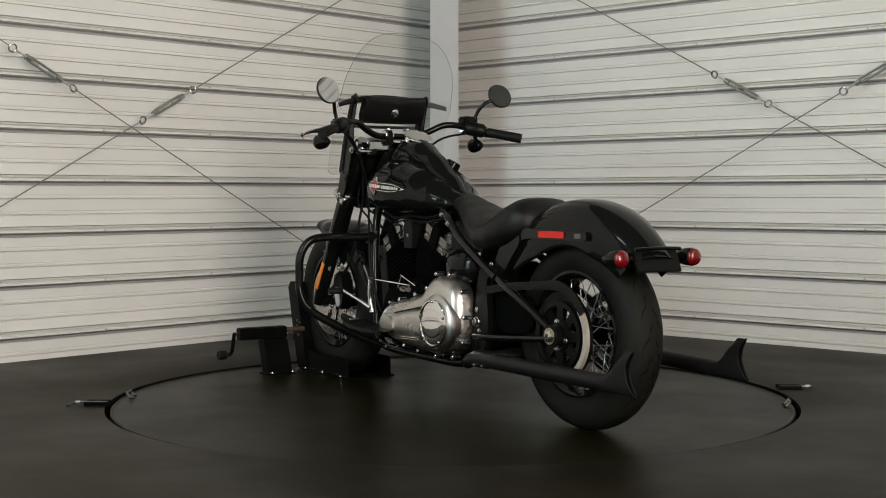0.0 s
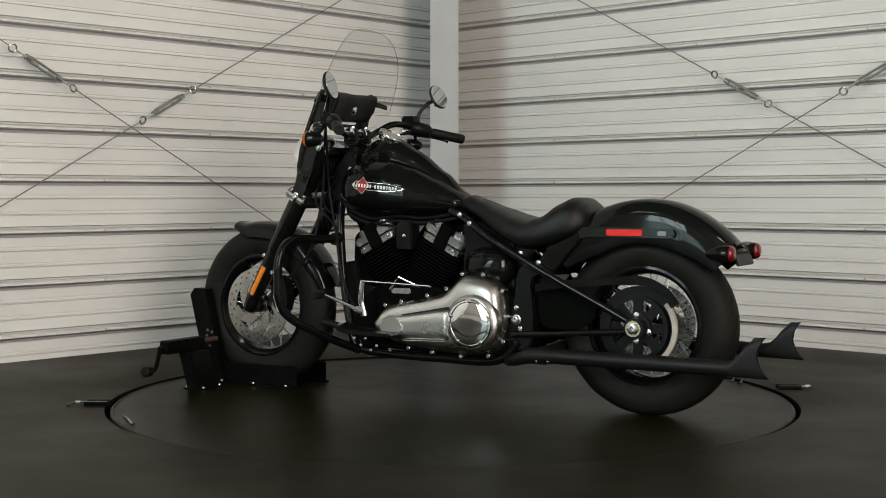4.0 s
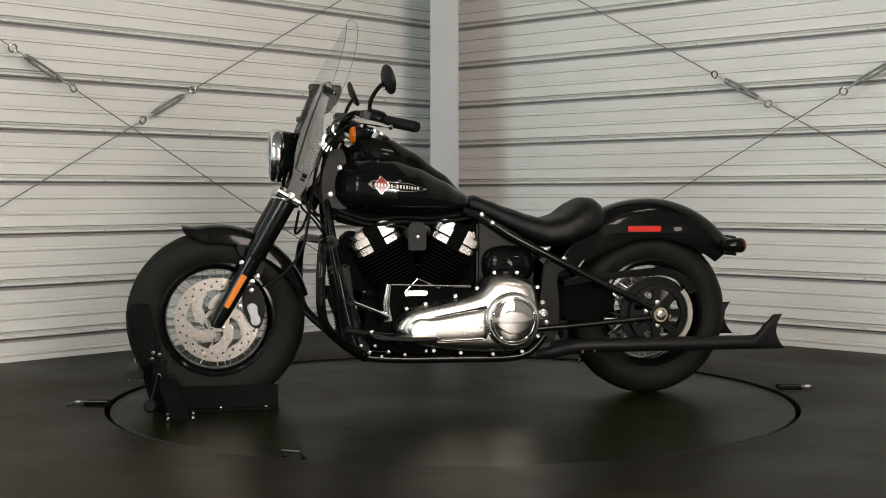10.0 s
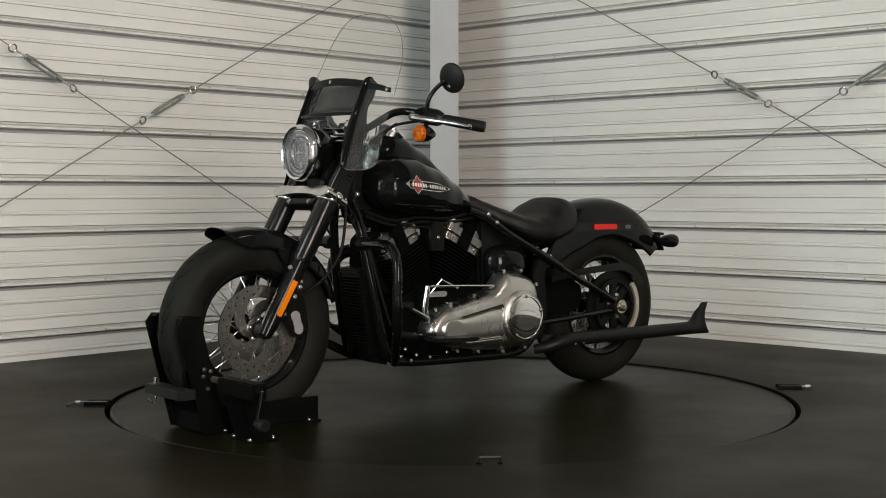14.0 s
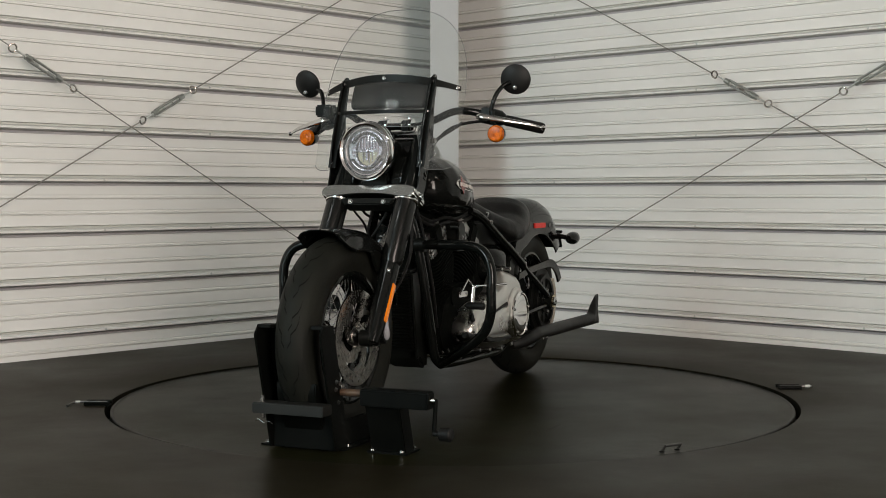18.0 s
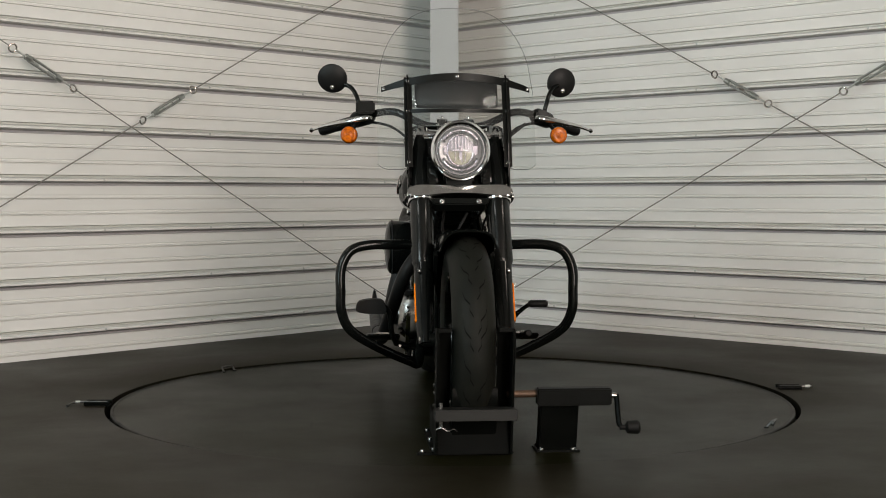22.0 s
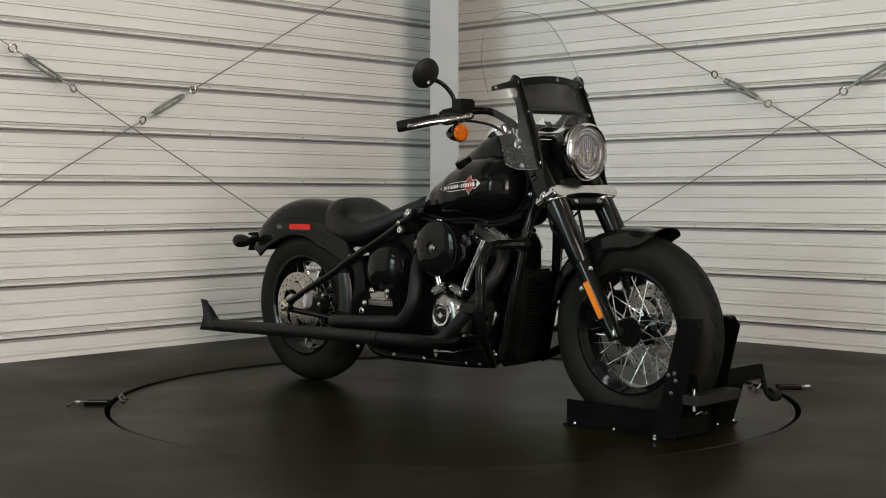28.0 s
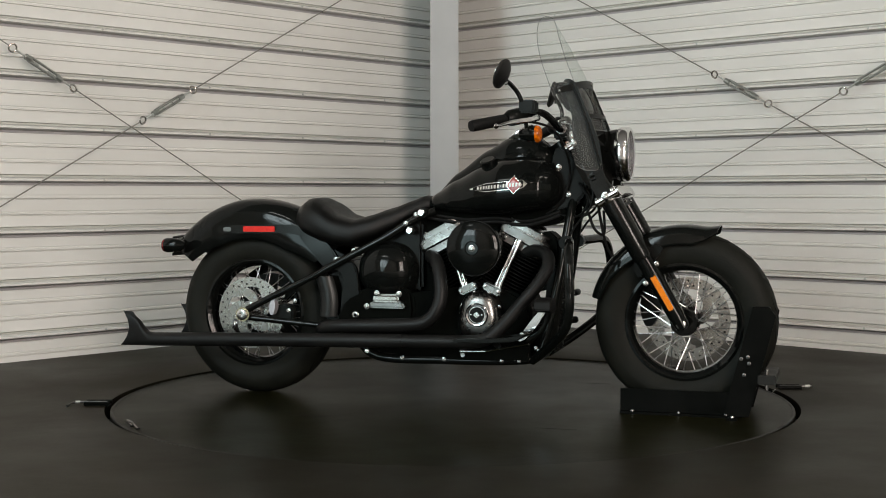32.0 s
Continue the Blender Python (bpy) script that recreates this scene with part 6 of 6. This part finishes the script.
for x, z in ((-0.66, 0.470), (-0.52, 0.458), (-0.40, 0.440)):
    guard.append([(x, y, z + dz) for dz, y in ((-0.020, 0.135), (0.006, 0.137), (0.006, 0.146), (-0.020, 0.144))])
part("belt_guard", loft(guard), SEMI, bike, "black belt guard")
part("belt_cover", slab(smooth_outline([(-0.40, 0.30), (-0.40, 0.43), (-0.50, 0.435), (-0.60, 0.40), (-0.60, 0.32), (-0.52, 0.29)], 3), 0.085, 0.098, 0.003), ENGINE, bike)
for p in ((-0.772, 0.352), (-0.772, 0.264), (-0.728, 0.320), (-0.816, 0.296)):
    bolt((p[0], 0.131, p[1]), (0, 1, 0), 0.009, bike)
part("rear_caliper", slab(smooth_outline([(-0.665, 0.335), (-0.60, 0.345), (-0.585, 0.30), (-0.62, 0.27), (-0.67, 0.285)], 3), -0.120, -0.075, 0.006), SATIN, bike, "black rear brake caliper")
part("caliper_badge", slab(ellipse(-0.655, 0.336, 0.012, 0.030, 20, -6), -0.152, -0.120, 0.003), PALE, bike, "pale oval caliper cover")
for p in ((-0.624, 0.378), (-0.575, 0.360), (-0.600, 0.323)):
    bolt((p[0], -0.121, p[1]), (0, -1, 0), 0.008, bike)
for p in ((-0.113, 0.629), (-0.068, 0.694)):
    part("shock_bolt", turned([(0, 0), (0, 0.014), (0.010, 0.014), (0.014, 0.010), (0.014, 0.005), (0.008, 0.004), (0.008, 0)], aim((p[0], -0.128, p[1]), (0, -1, 0)), 18), CHROME, bike, "bright domed bolt")
    part("bolt_boss", bar((p[0], -0.05, p[1]), (p[0], -0.128, p[1]), 0.017), SATIN, bike)
panel_rings = []
for k in range(9):
    f = k / 8
    z = 0.306 + 0.150 * f
    xc = -0.440 - 0.018 * f + 0.012 * math.sin(math.pi * f)
    panel_rings.append([(xc - 0.036, -0.118, z), (xc - 0.030, -0.132, z), (xc, -0.140, z), (xc + 0.030, -0.132, z), (xc + 0.036, -0.118, z), (xc, -0.108, z)])
part("side_panel", loft(panel_rings), PANEL, bike, "dark grey curved panel ahead of the rear tyre", angle=60)

# ---- wheel chock under the front wheel ----
chock = thing("wheel_chock", "black painted steel wheel chock with a crank, holding the front wheel", "wheel chock")
part("tray_floor", block(0.66, 1.06, -0.098, 0.098, 0.0, 0.005, 0.001), CHOCK, chock)
for sg in (1, -1):
    part("tray_side", block(0.655, 1.055, 0.100 * sg - 0.003, 0.100 * sg + 0.003, 0.0, 0.086, 0.0015), CHOCK, chock)
    part("tray_lip", block(0.655, 1.055, 0.112 * sg - 0.010, 0.112 * sg + 0.010, 0.0, 0.008, 0.0015), CHOCK, chock)
    part("side_plate", slab([(1.010, 0.006), (1.096, 0.006), (1.184, 0.354), (1.162, 0.382), (1.106, 0.380)], 0.106 * sg, 0.113 * sg, 0.0015), CHOCK, chock, "angled black side plate")
    part("side_flange", slab([(1.022, 0.05), (1.106, 0.380), (1.162, 0.382), (1.166, 0.372), (1.113, 0.371), (1.030, 0.05)], 0.068 * sg, 0.106 * sg, 0.0015), CHOCK, chock)
    for x in (0.70, 0.86, 1.02):
        bolt((x, 0.114 * sg, 0.008), (0, 0.0, 1), 0.008, chock)
    for p in ((1.070, 0.205), (1.092, 0.212), (1.096, 0.190), (1.080, 0.150)):
        bolt((p[0], 0.113 * sg, p[1]), (0, sg, 0), 0.0062, chock, DARKMETAL)
part("cross_bar", block(1.125, 1.185, -0.120, 0.118, 0.120, 0.152, 0.003), GREYTUBE, chock, "square grey steel cross bar")
part("front_plate", block(1.075, 1.085, -0.106, 0.106, 0.005, 0.125, 0.002), CHOCK, chock)
for y in (-0.10,):
    part("hitch_pin", tube([(1.155, y, 0.100), (1.155, y, 0.170)], 0.006, 10), BOLT, chock, "bright steel hitch pin")
    part("pin_clip", tube([(1.172, y - 0.015, 0.095), (1.180, y, 0.102), (1.178, y + 0.018, 0.092), (1.180, y + 0.035, 0.098), (1.176, y + 0.045, 0.090)], 0.0022, 6), BOLT, chock)
part("foot_plate", block(1.025, 1.062, -0.165, -0.100, 0.0, 0.006, 0.0015), CHOCK, chock)
part("cradle", slab(smooth_outline([(0.985, 0.03), (1.06, 0.03), (1.12, 0.13), (1.135, 0.20), (1.115, 0.20), (1.06, 0.11)], 2), -0.066, 0.066, 0.003), CHOCK, chock)
# crank post on the left
part("post", slab([(0.967, 0.0), (1.033, 0.0), (1.078, 0.146), (1.016, 0.146)], 0.200, 0.312, 0.003), CHOCK, chock, "black crank post")
part("post_foot", block(0.952, 1.046, 0.190, 0.322, 0.0, 0.006, 0.0015), CHOCK, chock)
part("beam", block(1.042, 1.090, 0.188, 0.408, 0.145, 0.196, 0.004), CHOCK, chock, "square black beam")
part("screw_rod", bar((1.06, 0.10, 0.178), (1.06, 0.20, 0.178), 0.011, n=14), RUST, chock, "worn brown screw rod")
part("crank_shaft", bar((1.07, 0.405, 0.172), (1.07, 0.424, 0.172), 0.008, n=12), STEEL, chock)
part("crank_arm", tube([(1.07, 0.424, 0.176), (1.075, 0.426, 0.15), (1.088, 0.428, 0.10), (1.095, 0.432, 0.085)], 0.0065, 10, flat=1.3), CHOCK, chock, "black crank arm")
part("crank_knob", tube([(1.098, 0.430, 0.082), (1.098, 0.445, 0.082), (1.098, 0.452, 0.082), (1.098, 0.482, 0.082), (1.098, 0.488, 0.082)], [0.008, 0.008, 0.019, 0.021, 0.016], 16, smooth=False), GRIP, chock, "black crank knob")
for p in ((1.040, 0.206), (1.040, 0.302), (1.044, -0.148), (0.958, 0.206), (0.958, 0.302)):
    bolt((p[0], p[1], 0.006), (0, 0, 1), 0.009, chock)


# ---- what turns ----
def motions():
    turn = lambda t, off, low: pose(0, 0, low, 0, 0, START + RATE * t) @ Matrix.Translation((0, off, 0))
    for ob, off, low in ((turntable, 0.0, 0.0), (bike, -0.023, 0.001), (chock, -0.021, -0.004), (staples[0], 0.0, -0.002), (staples[1], 0.0, -0.002)):
        walk(ob, [(float(t), turn(t, off, low)) for t in range(33)])


motions()
